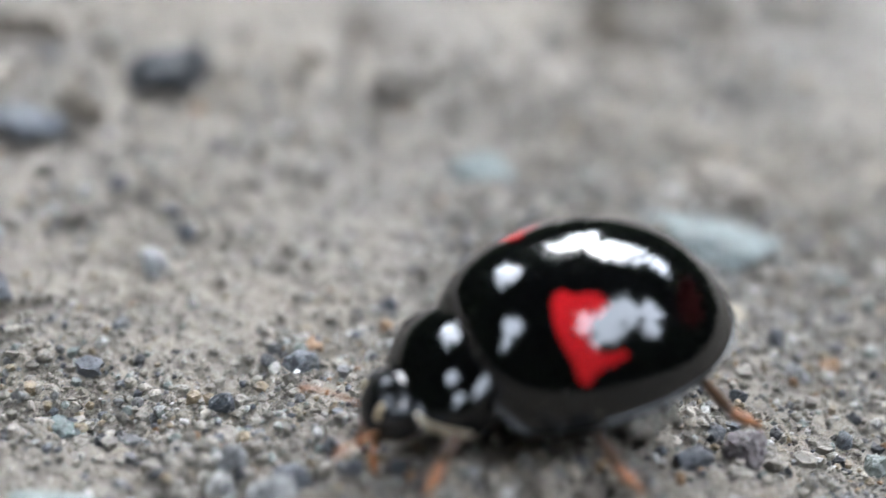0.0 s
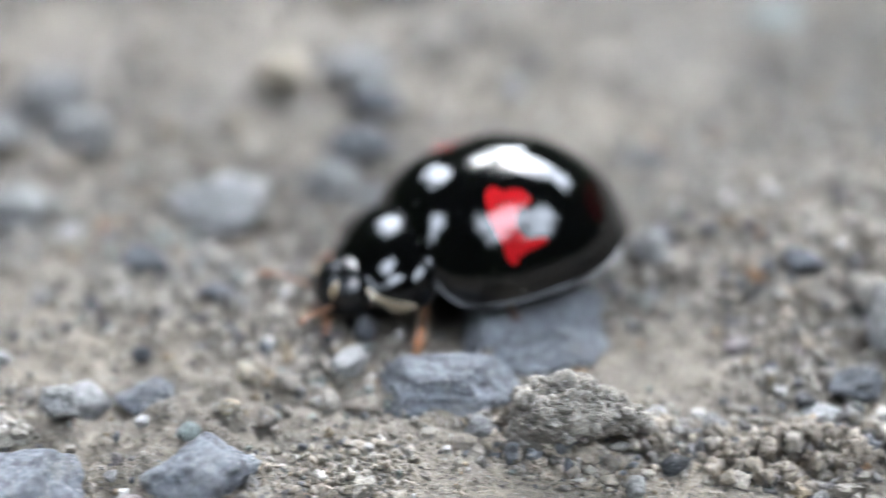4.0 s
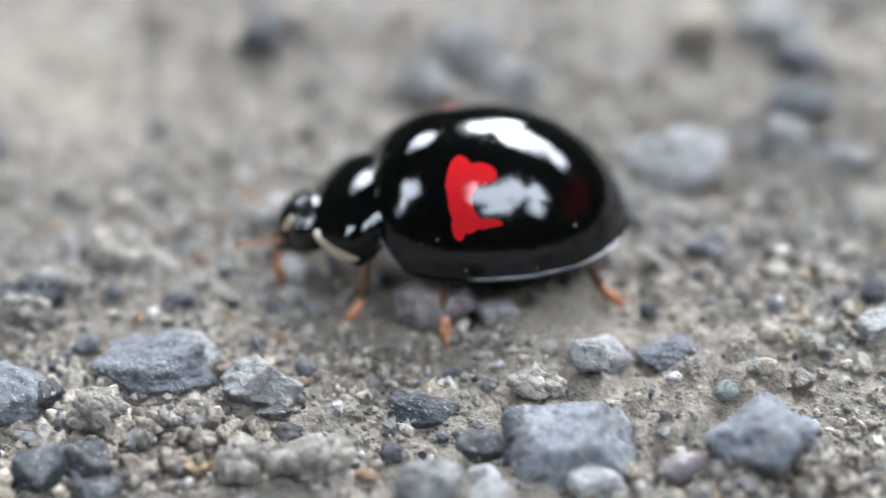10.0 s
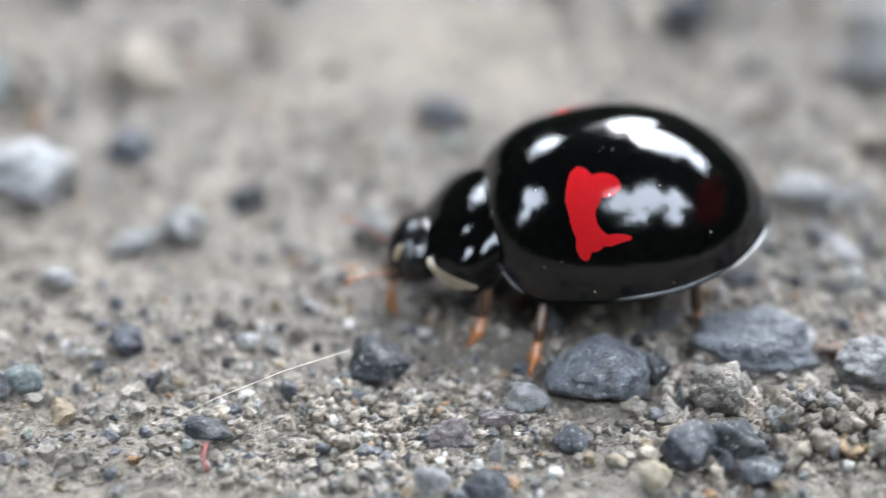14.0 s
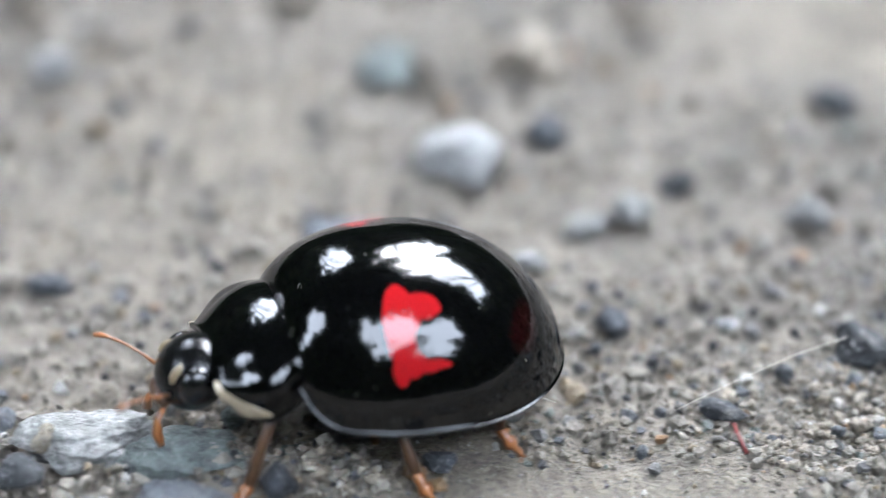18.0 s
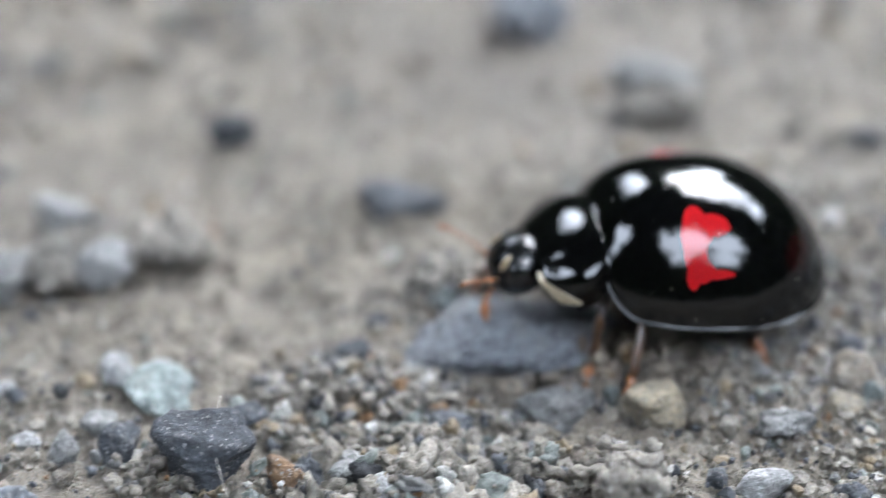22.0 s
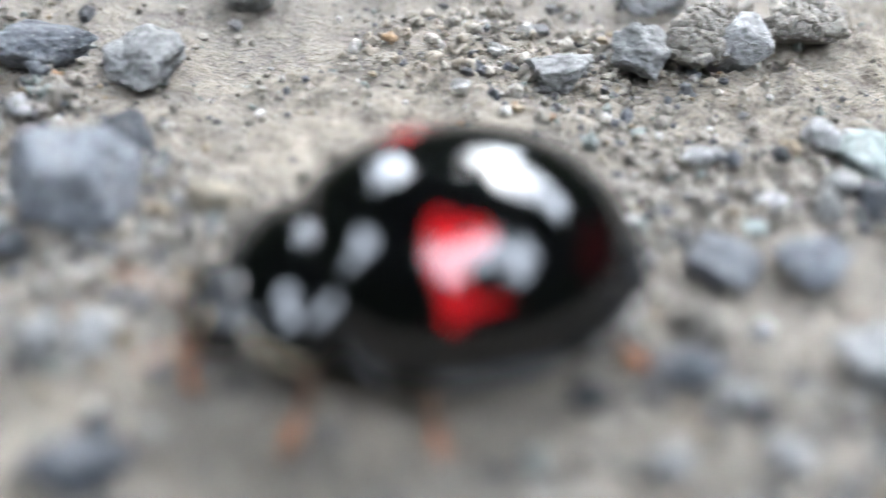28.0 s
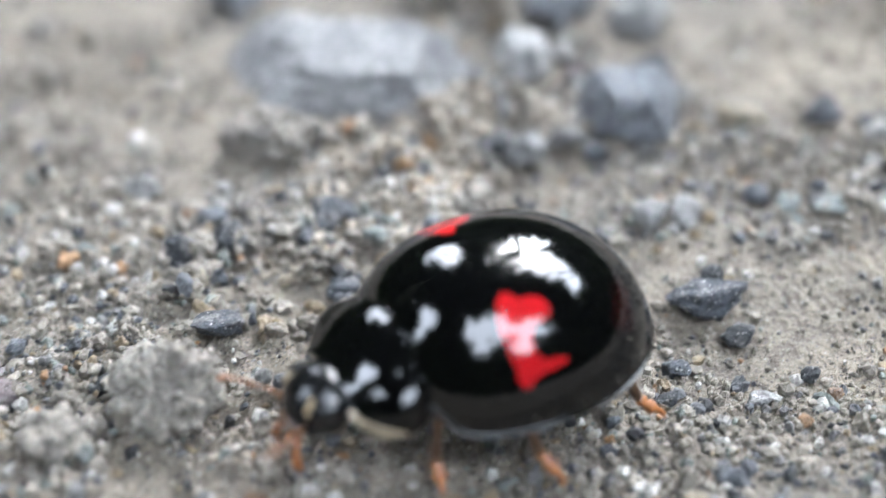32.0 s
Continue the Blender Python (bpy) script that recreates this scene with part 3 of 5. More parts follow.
stone("T", 22.66, 20.73, 1.39, 1.06, 0.80, -9)
stone("P", 20.09, 17.99, 1.42, 0.94, 0.74, 8)
stone("P", 32.14, 19.76, 0.96, 0.87, 0.66, 3)
stone("P", 25.22, 24.17, 1.66, 1.65, 1.16, -6)
stone("B", 15.42, 11.88, 1.94, 1.45, 1.09, 12)
stone("C", 15.52, 14.39, 1.10, 0.82, 0.74, 4)
stone("O", 14.18, 13.99, 0.44, 0.41, 0.37, 9)
stone("W", 14.12, 11.35, 0.80, 0.51, 0.48, -4)
stone("W", 24.37, 14.03, 0.98, 0.57, 0.52, -7)
stone("P", 24.20, 20.31, 1.43, 1.39, 1.12, -0)
stone("S", 19.05, 26.59, 1.36, 1.70, 1.12, -8)
stone("P", 24.28, 26.11, 1.94, 1.60, 1.15, -2)
stone("W", 26.29, 12.67, 0.94, 0.76, 0.70, 12)
stone("O", 20.15, 12.87, 0.32, 0.27, 0.25, -3)
stone("D", 11.65, 12.34, 1.18, 0.99, 0.80, -12)
stone("S", 8.95, 10.63, 0.87, 0.54, 0.40, -11)
stone("S", 7.27, 13.05, 0.63, 0.79, 0.52, -8)
stone("S", 6.26, 19.71, 1.02, 1.06, 0.63, 6)
stone("W", 4.36, 18.40, 1.85, 1.68, 1.30, -4)
stone("D", 8.88, 17.89, 0.85, 0.73, 0.58, -5)
stone("P", 7.84, 16.35, 0.82, 1.02, 0.78, -10)
stone("P", 6.94, 16.15, 1.04, 0.57, 0.44, 11)
stone("D", 5.07, 11.60, 1.10, 0.65, 0.58, -2)
stone("R", 12.84, 10.44, 0.87, 0.59, 0.56, -7)
stone("S", 13.36, 9.22, 0.74, 0.60, 0.46, -11)
stone("Y", 15.95, 9.27, 0.56, 0.47, 0.44, -11)
stone("S", 17.61, 9.47, 0.75, 0.62, 0.46, -8)
stone("S", 14.78, 10.25, 0.58, 0.64, 0.47, 4)
stone("P", 5.34, 10.39, 0.87, 0.70, 0.65, -9)
stone("D", 10.17, 11.72, 0.40, 0.42, 0.39, -11)
stone("R", 13.65, 10.93, 0.69, 0.41, 0.38, -1)
stone("T", 10.38, 10.40, 0.34, 0.30, 0.28, -6)
stone("W", 9.63, 11.41, 0.28, 0.19, 0.17, 12)
stone("W", 5.72, 14.78, 0.67, 0.38, 0.32, -9)
stone("Y", 15.44, 9.77, 0.38, 0.29, 0.27, 0)
stone("D", 12.24, 10.00, 0.38, 0.29, 0.27, 6)
stone("W", 3.36, 11.03, 1.09, 0.81, 0.75, -2)
stone("G", 1.69, 9.43, 0.89, 0.57, 0.21, 12)
stone("S", 4.19, 9.13, 0.59, 0.52, 0.40, -1)
stone("O", 3.80, 8.94, 0.39, 0.39, 0.37, -6)
stone("B", 2.01, 16.11, 1.57, 0.91, 0.59, -2)
stone("D", 15.56, 15.02, 1.29, 0.94, 0.79, -11)
stone("G", 2.62, 22.26, 1.55, 1.94, 0.74, -2)
stone("S", 12.92, 21.62, 1.11, 1.18, 0.68, -6)
stone("T", 14.69, 13.97, 0.45, 0.38, 0.33, 9)
stone("G", -0.01, 9.20, 2.14, 1.18, 0.37, 9)
stone("B", 0.35, 7.83, 1.76, 1.09, 0.80, 1)
stone("W", -5.12, 21.97, 1.11, 1.28, 0.93, -10)
stone("P", 11.45, 16.80, 0.97, 0.85, 0.70, -5)
stone("D", -2.37, 8.47, 0.76, 0.66, 0.63, -5)
stone("S", -3.33, 13.87, 1.12, 0.62, 0.37, -6)
stone("S", 1.65, 8.47, 0.57, 0.71, 0.46, -5)
stone("B", -11.38, 5.28, 4.40, 2.60, 0.95, 14)
stone("C", -8.24, 6.43, 1.52, 0.84, 0.68, -3)
stone("S", -13.94, 9.56, 2.05, 1.13, 0.79, -5)
stone("B", -11.61, 18.99, 2.11, 2.64, 1.61, 16)
stone("P", -8.27, 16.39, 2.54, 1.40, 0.81, 7)
stone("C", -8.29, 14.58, 2.44, 1.34, 1.04, 17)
stone("B", -7.88, 7.44, 1.45, 0.80, 0.41, 3)
stone("P", -10.31, 7.78, 0.80, 0.99, 0.76, 15)
stone("C", -12.68, 6.90, 1.67, 0.92, 0.64, 9)
stone("W", 0.96, 5.89, 0.83, 0.82, 0.80, 13)
stone("T", -0.76, 6.27, 0.74, 0.63, 0.61, 11)
stone("S", 3.00, 7.22, 0.69, 0.51, 0.40, 4)
stone("S", 0.97, 7.31, 1.48, 1.03, 0.80, -5)
stone("C", -8.25, 11.06, 1.59, 0.87, 0.76, -3)
stone("C", -6.98, 10.25, 1.55, 0.85, 0.74, 13)
stone("P", -10.29, 3.25, 1.50, 0.95, 0.80, 14)
stone("Y", -8.51, 3.22, 1.17, 1.04, 1.02, 14)
stone("B", -12.25, 2.81, 1.17, 1.01, 0.78, 0)
stone("D", -18.47, 12.45, 1.25, 1.00, 0.80, 8)
stone("S", -3.44, 4.98, 1.44, 0.79, 0.36, 11)
stone("T", -4.76, 4.62, 0.88, 0.89, 0.84, 8)
stone("S", -2.15, 4.48, 0.76, 0.71, 0.54, 12)
stone("B", -3.10, 3.13, 1.36, 0.78, 0.60, 5)
stone("P", -1.56, 9.38, 2.50, 1.38, 0.72, 8)
stone("P", -1.93, 7.25, 1.06, 0.75, 0.68, 9)
stone("S", -14.32, 4.65, 0.79, 0.74, 0.55, -1)
stone("P", -14.93, 4.08, 0.67, 0.45, 0.43, 14)
stone("S", -16.00, 2.38, 0.85, 0.57, 0.43, 15)
stone("T", -14.10, 2.48, 0.63, 0.42, 0.40, -6)
stone("C", -8.09, 5.67, 1.26, 0.93, 0.80, 16)
stone("T", -2.69, 6.25, 0.92, 0.60, 0.55, 15)
stone("T", -1.37, 4.27, 0.87, 0.87, 0.83, 8)
stone("S", -16.49, 1.05, 2.02, 1.80, 1.25, -5)
stone("P", -13.85, 1.34, 1.49, 0.82, 0.71, 16)
stone("O", -14.97, 0.83, 0.74, 0.62, 0.60, -3)
stone("G", -17.84, 3.08, 1.36, 1.63, 0.60, 17)
stone("W", -18.78, 3.50, 0.58, 0.54, 0.50, 10)
stone("W", -21.45, 9.01, 1.48, 0.94, 0.77, -5)
stone("W", -20.03, 6.60, 1.63, 1.39, 1.20, -2)
stone("C", -12.63, 0.89, 0.84, 0.61, 0.60, 9)
stone("C", -11.54, 0.87, 0.83, 0.50, 0.50, 8)
stone("P", -6.15, 2.83, 1.19, 0.66, 0.52, 12)
stone("W", -6.66, 1.43, 1.04, 0.61, 0.60, 16)
stone("W", -19.86, 1.39, 0.65, 0.44, 0.42, -1)
stone("P", -18.58, 1.87, 0.77, 0.56, 0.53, -6)
stone("B", -20.93, -0.60, 1.32, 1.65, 0.80, 19)
stone("B", -19.51, -0.70, 1.20, 1.16, 0.80, -3)
stone("S", -18.04, 1.29, 0.80, 1.00, 0.66, 18)
stone("P", -21.84, 6.17, 1.33, 1.66, 1.27, -0)
stone("S", -26.19, 11.32, 2.12, 1.27, 0.75, 16)
stone("P", -23.48, 5.42, 1.31, 0.89, 0.75, 16)
stone("C", -8.97, 0.57, 1.40, 1.29, 1.24, 18)
stone("W", -9.79, 0.01, 0.96, 0.63, 0.61, 10)
stone("W", -21.03, 2.73, 0.60, 0.51, 0.46, 18)
stone("G", -20.24, 0.57, 0.45, 0.44, 0.16, 2)
stone("W", -18.83, -2.96, 1.25, 1.11, 1.06, 13)
stone("S", -16.85, -1.92, 1.68, 1.51, 1.14, 5)
stone("B", -16.56, -3.29, 1.08, 1.21, 0.89, 18)
stone("B", -15.42, -3.61, 1.30, 0.87, 0.68, 15)
stone("S", -14.87, -2.46, 1.54, 1.13, 0.87, 8)
stone("P", -12.71, -1.56, 2.94, 1.62, 1.03, 9)
stone("P", -17.32, -3.57, 0.56, 0.70, 0.54, -3)
stone("S", -21.77, -3.52, 1.34, 0.74, 0.55, -3)
stone("C", -21.43, -2.70, 0.69, 0.70, 0.66, 11)
stone("S", -23.96, -1.12, 1.15, 0.91, 0.65, 8)
stone("C", -23.80, 0.12, 1.09, 1.07, 0.80, 17)
stone("W", -23.55, -1.88, 0.51, 0.54, 0.49, 11)
stone("W", -24.52, -1.84, 0.51, 0.49, 0.44, -0)
stone("W", -18.56, -3.96, 0.33, 0.27, 0.27, 5)
stone("S", -24.85, -2.18, 0.61, 0.47, 0.33, 15)
stone("B", -27.88, 10.03, 2.58, 1.72, 0.94, 9)
stone("O", -13.58, -0.59, 0.61, 0.34, 0.24, -3)
stone("W", -20.51, -2.16, 0.40, 0.41, 0.38, 17)
stone("D", -23.18, -4.06, 0.66, 0.48, 0.45, 16)
stone("P", -17.92, -4.04, 0.55, 0.45, 0.44, -1)
stone("T", -23.64, -2.77, 0.60, 0.41, 0.38, 10)
stone("S", -26.33, 0.18, 0.63, 0.78, 0.52, 7)
stone("G", -25.78, -3.02, 0.75, 0.78, 0.27, 17)
stone("P", -21.02, -3.89, 0.80, 0.45, 0.42, 6)
stone("P", -22.10, -5.22, 0.68, 0.59, 0.57, 4)
stone("W", -20.45, -4.93, 0.59, 0.74, 0.57, 10)
stone("W", -15.02, -4.06, 0.67, 0.50, 0.48, 21)
stone("W", -30.53, -3.28, 0.62, 0.78, 0.60, -8)
stone("S", -29.03, -2.45, 0.64, 0.61, 0.45, -8)
stone("W", -20.71, 2.87, 0.43, 0.31, 0.26, 5)
stone("W", -18.05, 3.90, 0.56, 0.33, 0.27, 11)
stone("C", -18.52, 7.27, 1.83, 1.57, 1.17, 2)
stone("C", -20.77, 6.46, 1.55, 1.94, 1.49, 0)
stone("B", -33.55, 5.35, 2.11, 1.61, 0.96, 10)
stone("S", -30.14, -5.75, 1.63, 1.01, 0.80, 8)
stone("S", -32.44, -0.91, 0.58, 0.73, 0.48, -9)
stone("q", -37.99, 1.09, 6.50, 3.30, 1.95, 5)
stone("w", -34.28, 2.35, 1.51, 1.44, 0.99, 2)
stone("W", -33.37, 3.00, 0.61, 0.61, 0.53, 1)
stone("G", -32.48, 1.68, 1.06, 0.74, 0.25, 13)
stone("b", -31.69, 0.22, 2.26, 1.73, 1.33, 5)
stone("S", -31.15, 1.94, 1.06, 1.25, 0.87, 12)
stone("P", -31.53, 4.71, 1.65, 1.90, 1.10, -3)
stone("T", -35.27, 4.68, 1.15, 1.44, 1.10, 14)
stone("C", -36.75, 5.56, 1.71, 1.39, 1.13, -3)
stone("B", -41.75, 4.91, 1.70, 1.71, 1.07, -3)
stone("W", -40.28, 7.73, 1.81, 1.91, 1.47, 5)
stone("P", -29.96, 7.84, 1.50, 1.33, 1.05, 1)
stone("S", -27.41, 0.48, 0.90, 0.78, 0.55, 6)
stone("Y", -29.21, 0.17, 1.12, 0.71, 0.64, 15)
stone("S", -25.14, 0.66, 0.67, 0.79, 0.55, 10)
stone("S", -25.40, -1.18, 0.64, 0.72, 0.53, -7)
stone("W", -25.71, -1.70, 0.42, 0.43, 0.40, 1)
stone("C", -39.61, -1.81, 2.50, 1.38, 1.25, 6)
stone("P", -33.94, -1.29, 0.98, 1.00, 0.94, 5)
stone("R", -33.01, 2.11, 0.72, 0.65, 0.57, 10)
stone("D", -39.72, -5.11, 0.79, 0.78, 0.75, 5)
stone("G", -27.52, -2.85, 0.82, 0.77, 0.29, -5)
stone("S", -26.29, -2.05, 0.73, 0.46, 0.34, -1)
stone("P", -33.03, -0.48, 1.00, 0.69, 0.64, 14)
stone("S", -34.59, -0.60, 0.78, 0.75, 0.55, 2)
stone("D", -40.55, -5.57, 0.73, 0.76, 0.70, 13)
stone("S", -37.66, -4.09, 1.00, 1.25, 0.82, 19)
stone("S", -39.33, -7.83, 1.02, 0.61, 0.47, 10)
stone("C", -39.75, -10.06, 2.46, 1.97, 1.95, 11)
stone("C", -41.42, -11.04, 1.36, 1.21, 1.20, 10)
stone("S", -30.71, -7.44, 0.56, 0.47, 0.37, 3)
stone("D", -30.93, -8.32, 0.44, 0.32, 0.31, 17)
stone("O", -28.42, -8.58, 0.32, 0.29, 0.29, 6)
stone("O", -27.81, -7.84, 0.33, 0.30, 0.29, 17)
stone("W", -29.09, -8.03, 0.66, 0.36, 0.31, 2)
stone("D", -28.22, -7.35, 0.44, 0.33, 0.32, 16)
stone("D", -29.53, -6.55, 0.68, 0.51, 0.49, 14)
stone("D", -30.01, -5.07, 0.47, 0.58, 0.45, 10)
stone("W", -31.24, -3.46, 0.75, 0.93, 0.71, 6)
stone("P", -42.00, -3.42, 0.90, 0.56, 0.49, -2)
stone("T", -38.28, -7.60, 0.46, 0.34, 0.33, 14)
stone("S", -37.21, -6.14, 0.71, 0.64, 0.48, 4)
stone("S", 22.45, 10.28, 0.51, 0.44, 0.33, 3)
stone("W", 23.93, 9.38, 0.59, 0.39, 0.38, -10)
stone("O", 21.98, 9.62, 0.40, 0.25, 0.24, -11)
stone("W", 27.37, 11.73, 0.27, 0.28, 0.25, -10)
stone("D", 16.33, 12.00, 0.61, 0.77, 0.59, 8)
stone("D", 23.50, 12.29, 0.41, 0.26, 0.25, -7)
stone("D", 20.37, 11.31, 0.60, 0.33, 0.29, 11)
stone("D", 14.78, 15.18, 1.02, 0.56, 0.43, -2)
stone("C", 16.02, 15.49, 0.80, 0.62, 0.55, 3)
stone("S", 18.34, 10.90, 0.49, 0.33, 0.24, -5)
stone("W", 9.37, 13.15, 0.42, 0.34, 0.30, 1)
stone("Y", -37.00, -1.47, 0.48, 0.39, 0.34, -3)
stone("T", -35.56, -2.82, 0.46, 0.36, 0.33, 4)
stone("W", -40.30, -3.19, 0.35, 0.31, 0.28, 17)
stone("G", -28.37, -2.71, 0.56, 0.60, 0.22, -1)
stone("D", -34.54, -1.15, 0.48, 0.60, 0.46, 10)
stone("C", -34.95, -3.29, 1.02, 0.70, 0.65, 2)
stone("W", -13.24, 0.67, 0.66, 0.66, 0.63, 4)
stone("W", -18.70, 3.24, 0.61, 0.64, 0.58, -2)


# ---- sand and grit ----
def scatter(name, label, count, box, sizes, seed, sub=1, sink=0.25, power=2.2, patch=0.0, material=None):
    """Many small grains in one mesh along the trail, thicker in some patches than in others."""
    rng = np.random.RandomState(seed)
    base, f = SPHERES[sub]
    f = np.array(f)
    shapes = [lump(base, seed * 31 + k, 9, 24, 0.5) for k in range(24)]
    x = rng.uniform(box[0], box[1], count * 3)
    y = trail(x) + rng.uniform(box[2], box[3], count * 3)
    dens = value_noise(x / 6, y / 6, 21) * 0.6 + value_noise(x / 2.2, y / 2.2, 22) * 0.4
    keep = rng.uniform(patch, 0.80, count * 3) < dens * (1 - 0.55 * mud(x, y))
    x, y = x[keep][:count], y[keep][:count]
    n = len(x)
    size = sizes[0] + (sizes[1] - sizes[0]) * rng.uniform(0, 1, n) ** power
    z = ground_height(x, y)
    kind = rng.randint(0, 24, n)
    ang = rng.uniform(0, 2 * np.pi, n)
    asp = rng.uniform(0.65, 1.3, (n, 3))
    nv = len(base)
    sh = np.array(shapes)[kind] * (asp * size[:, None] / 2)[:, None, :]
    c, s = np.cos(ang)[:, None], np.sin(ang)[:, None]
    px = sh[:, :, 0] * c - sh[:, :, 1] * s + x[:, None]
    py = sh[:, :, 0] * s + sh[:, :, 1] * c + y[:, None]
    pz = sh[:, :, 2] + (z + size * (0.5 - sink) * asp[:, 2])[:, None]
    co = np.stack([px, py, pz], -1).reshape(-1) * MM
    tri = (f[None] + (np.arange(n) * nv)[:, None, None]).reshape(-1)
    me = bpy.data.meshes.new(name)
    me.vertices.add(n * nv)
    me.vertices.foreach_set("co", co)
    m = n * len(f)
    me.loops.add(3 * m)
    me.loops.foreach_set("vertex_index", tri)
    me.polygons.add(m)
    me.polygons.foreach_set("loop_start", np.arange(m) * 3)
    me.polygons.foreach_set("use_smooth", np.zeros(m, bool))
    me.materials.append(material or M_GRAIN)
    me.update(calc_edges=True)
    return tagged(new(name, me), label, "sand", kind="stuff")


scatter("sand", "loose pale and dark sand grains on the soil", 36000, (-50, 60, -10, 14), (0.06, 0.24), 5, patch=0.16)
scatter("fine_sand", "fine loose sand in many greys on the soil", 34000, (-46, 52, -8.5, 7), (0.04, 0.13), 15, sink=0.25, power=1.6, patch=0.14)
scatter("coarse_sand", "coarser sand farther along the soil", 7000, (-56, 64, 14, 40), (0.14, 0.34), 8, patch=0.3, material=M_CRUMB)
scatter("grit", "coarse mixed grit on the soil", 6000, (-54, 62, -10, 22), (0.2, 0.52), 6, sub=2, power=2.6, sink=0.36, patch=0.34)
scatter("small_grit", "small angular grit and crumbs of many greys", 16000, (-48, 54, -9, 8), (0.10, 0.30), 16, sink=0.3, power=2.0, patch=0.36)
scatter("far_gravel", "scattered small gravel farther off", 380, (-60, 66, 16, 42), (0.5, 1.5), 7, sub=2, power=2.6, material=M_CRUMB)


def loose_pebbles(count, seed):
    """Single pebbles too small for the list above, strewn beside the beetle's way; alike ones share a mesh."""
    rng = np.random.RandomState(seed)
    shapes = {}
    made = 0
    while made < count:
        x = rng.uniform(-46, 50)
        y = trail(x) + rng.uniform(-8, 7)
        dens = float(value_noise(x / 6, y / 6, 21)) * 0.6 + float(value_noise(x / 2.2, y / 2.2, 22)) * 0.4
        if rng.uniform(0.2, 0.75) > dens * (1 - 0.8 * float(mud(x, y))):
            continue
        kind = "PPPSSBBWWTTGRDYO"[rng.randint(16)]
        form = (kind, rng.randint(6))
        size = 0.30 + 0.42 * rng.uniform() ** 2
        name = "pebble" if kind in "WTYO" else "stone"
        if form not in shapes:
            planes, sharp, rough = SHAPE[kind]
            v, f = SPHERES[3]
            first = mesh_ob(name, lump(v, 7000 + seed + 31 * len(shapes), planes, sharp, rough) * (0.0005, 0.0005, 0.0005), f, STONE[kind])
            shapes[form] = first.data
            ob = first
        else:
            ob = new(name, shapes[form])
        wide = size * rng.uniform(0.7, 1.25, 3)
        m = pose(x * MM, y * MM, (float(ground_height(x, y)) + 0.28 * wide[2]) * MM, rng.uniform(-15, 15), rng.uniform(-15, 15), rng.uniform(0, 360))
        ob.matrix_world = m @ Matrix.Diagonal((*wide, 1))
        label, category = LABELS[kind]
        tagged(ob, label.replace(" with pale mineral flecks", "").replace("stone on", "stone chip on"), category, "pebbles strewn on the soil")
        made += 1


loose_pebbles(290, 3)


def rng_pair(seed, count):
    rng = np.random.RandomState(seed)
    return rng.uniform(0, 2 * np.pi, count), np.sqrt(rng.uniform(0, 1, count)) * (0.75 + 0.25 * rng.uniform(0, 1, count))


def heap(x, y, rx, ry, count, small, large, seed, material=None, tall=1.0):
    """A loose heap of grit and crumbs: many grains piled on one another."""
    coarse = large > 0.42
    count = count if coarse else int(count * 1.5)
    ang, rad = rng_pair(seed, count)
    gx, gy = x + rx * rad * np.cos(ang), y + ry * rad * np.sin(ang)
    keep = value_noise(gx / 0.9 + 9, gy / 0.9 + 9, seed) > 0.28
    gx, gy, rad = gx[keep], gy[keep], rad[keep]
    n = len(gx)
    rng = np.random.RandomState(seed + 500)
    size = 0.6 * small + (large - 0.6 * small) * rng.uniform(0, 1, n) ** (1.7 if coarse else 3.2)
    lift = rng.uniform(0, 0.62, n) if coarse else rng.uniform(-0.06, 0.22, n)
    gz = ground_height(gx, gy) + tall * lift * (1 - rad) + size * rng.uniform(-0.25, 0.2, n)
    verts, tris, at = [], [], 0
    for sub, pick in ((3, size > 0.38), (2, size <= 0.38)):
        base, f = SPHERES[sub]
        shapes = np.array([lump(base, seed * 17 + k, 7, 22, 0.9) for k in range(24)])
        m = int(pick.sum())
        t = rng.uniform(0, 2 * np.pi, m)
        sh = shapes[rng.randint(0, 24, m)] * (rng.uniform(0.65, 1.25, (m, 3)) * size[pick][:, None] / 2)[:, None, :]
        c, s = np.cos(t)[:, None], np.sin(t)[:, None]
        co = np.stack([sh[:, :, 0] * c - sh[:, :, 1] * s + gx[pick][:, None], sh[:, :, 0] * s + sh[:, :, 1] * c + gy[pick][:, None], sh[:, :, 2] + gz[pick][:, None]], -1)
        verts.append(co.reshape(-1, 3))
        tris.append((np.array(f)[None] + (np.arange(m) * len(base))[:, None, None]).reshape(-1, 3) + at)
        at += m * len(base)
    ob = mesh_ob("gravel_heap", np.concatenate(verts) * MM, np.concatenate(tris).tolist(), material or (M_GRAIN if large > 0.42 else M_SANDY))
    return tagged(ob, "loose heap of mixed grit and sand on the soil", "gravel", kind="stuff")


heap(-12.7, 0.5, 2.2, 2.7, 520, 0.16, 0.6, 70)
heap(-13.2, 2.6, 2.9, 1.9, 380, 0.14, 0.5, 71)
heap(-35.2, -0.1, 3.0, 1.3, 520, 0.14, 0.42, 72)
heap(-38.1, -3.6, 2.5, 1.9, 380, 0.14, 0.5, 73)
heap(12.7, 10.8, 2.5, 1.7, 900, 0.1, 0.26, 74)
heap(11.1, 10.9, 3.2, 1.8, 1200, 0.1, 0.28, 75)
heap(39.7, 14.1, 1.6, 2.2, 500, 0.1, 0.32, 76)
heap(-14.1, 3.3, 2.7, 1.7, 420, 0.14, 0.45, 77)
heap(17.0, 11.3, 1.6, 2.1, 320, 0.12, 0.42, 78)
heap(41.9, 15.4, 1.6, 1.5, 380, 0.1, 0.34, 79)
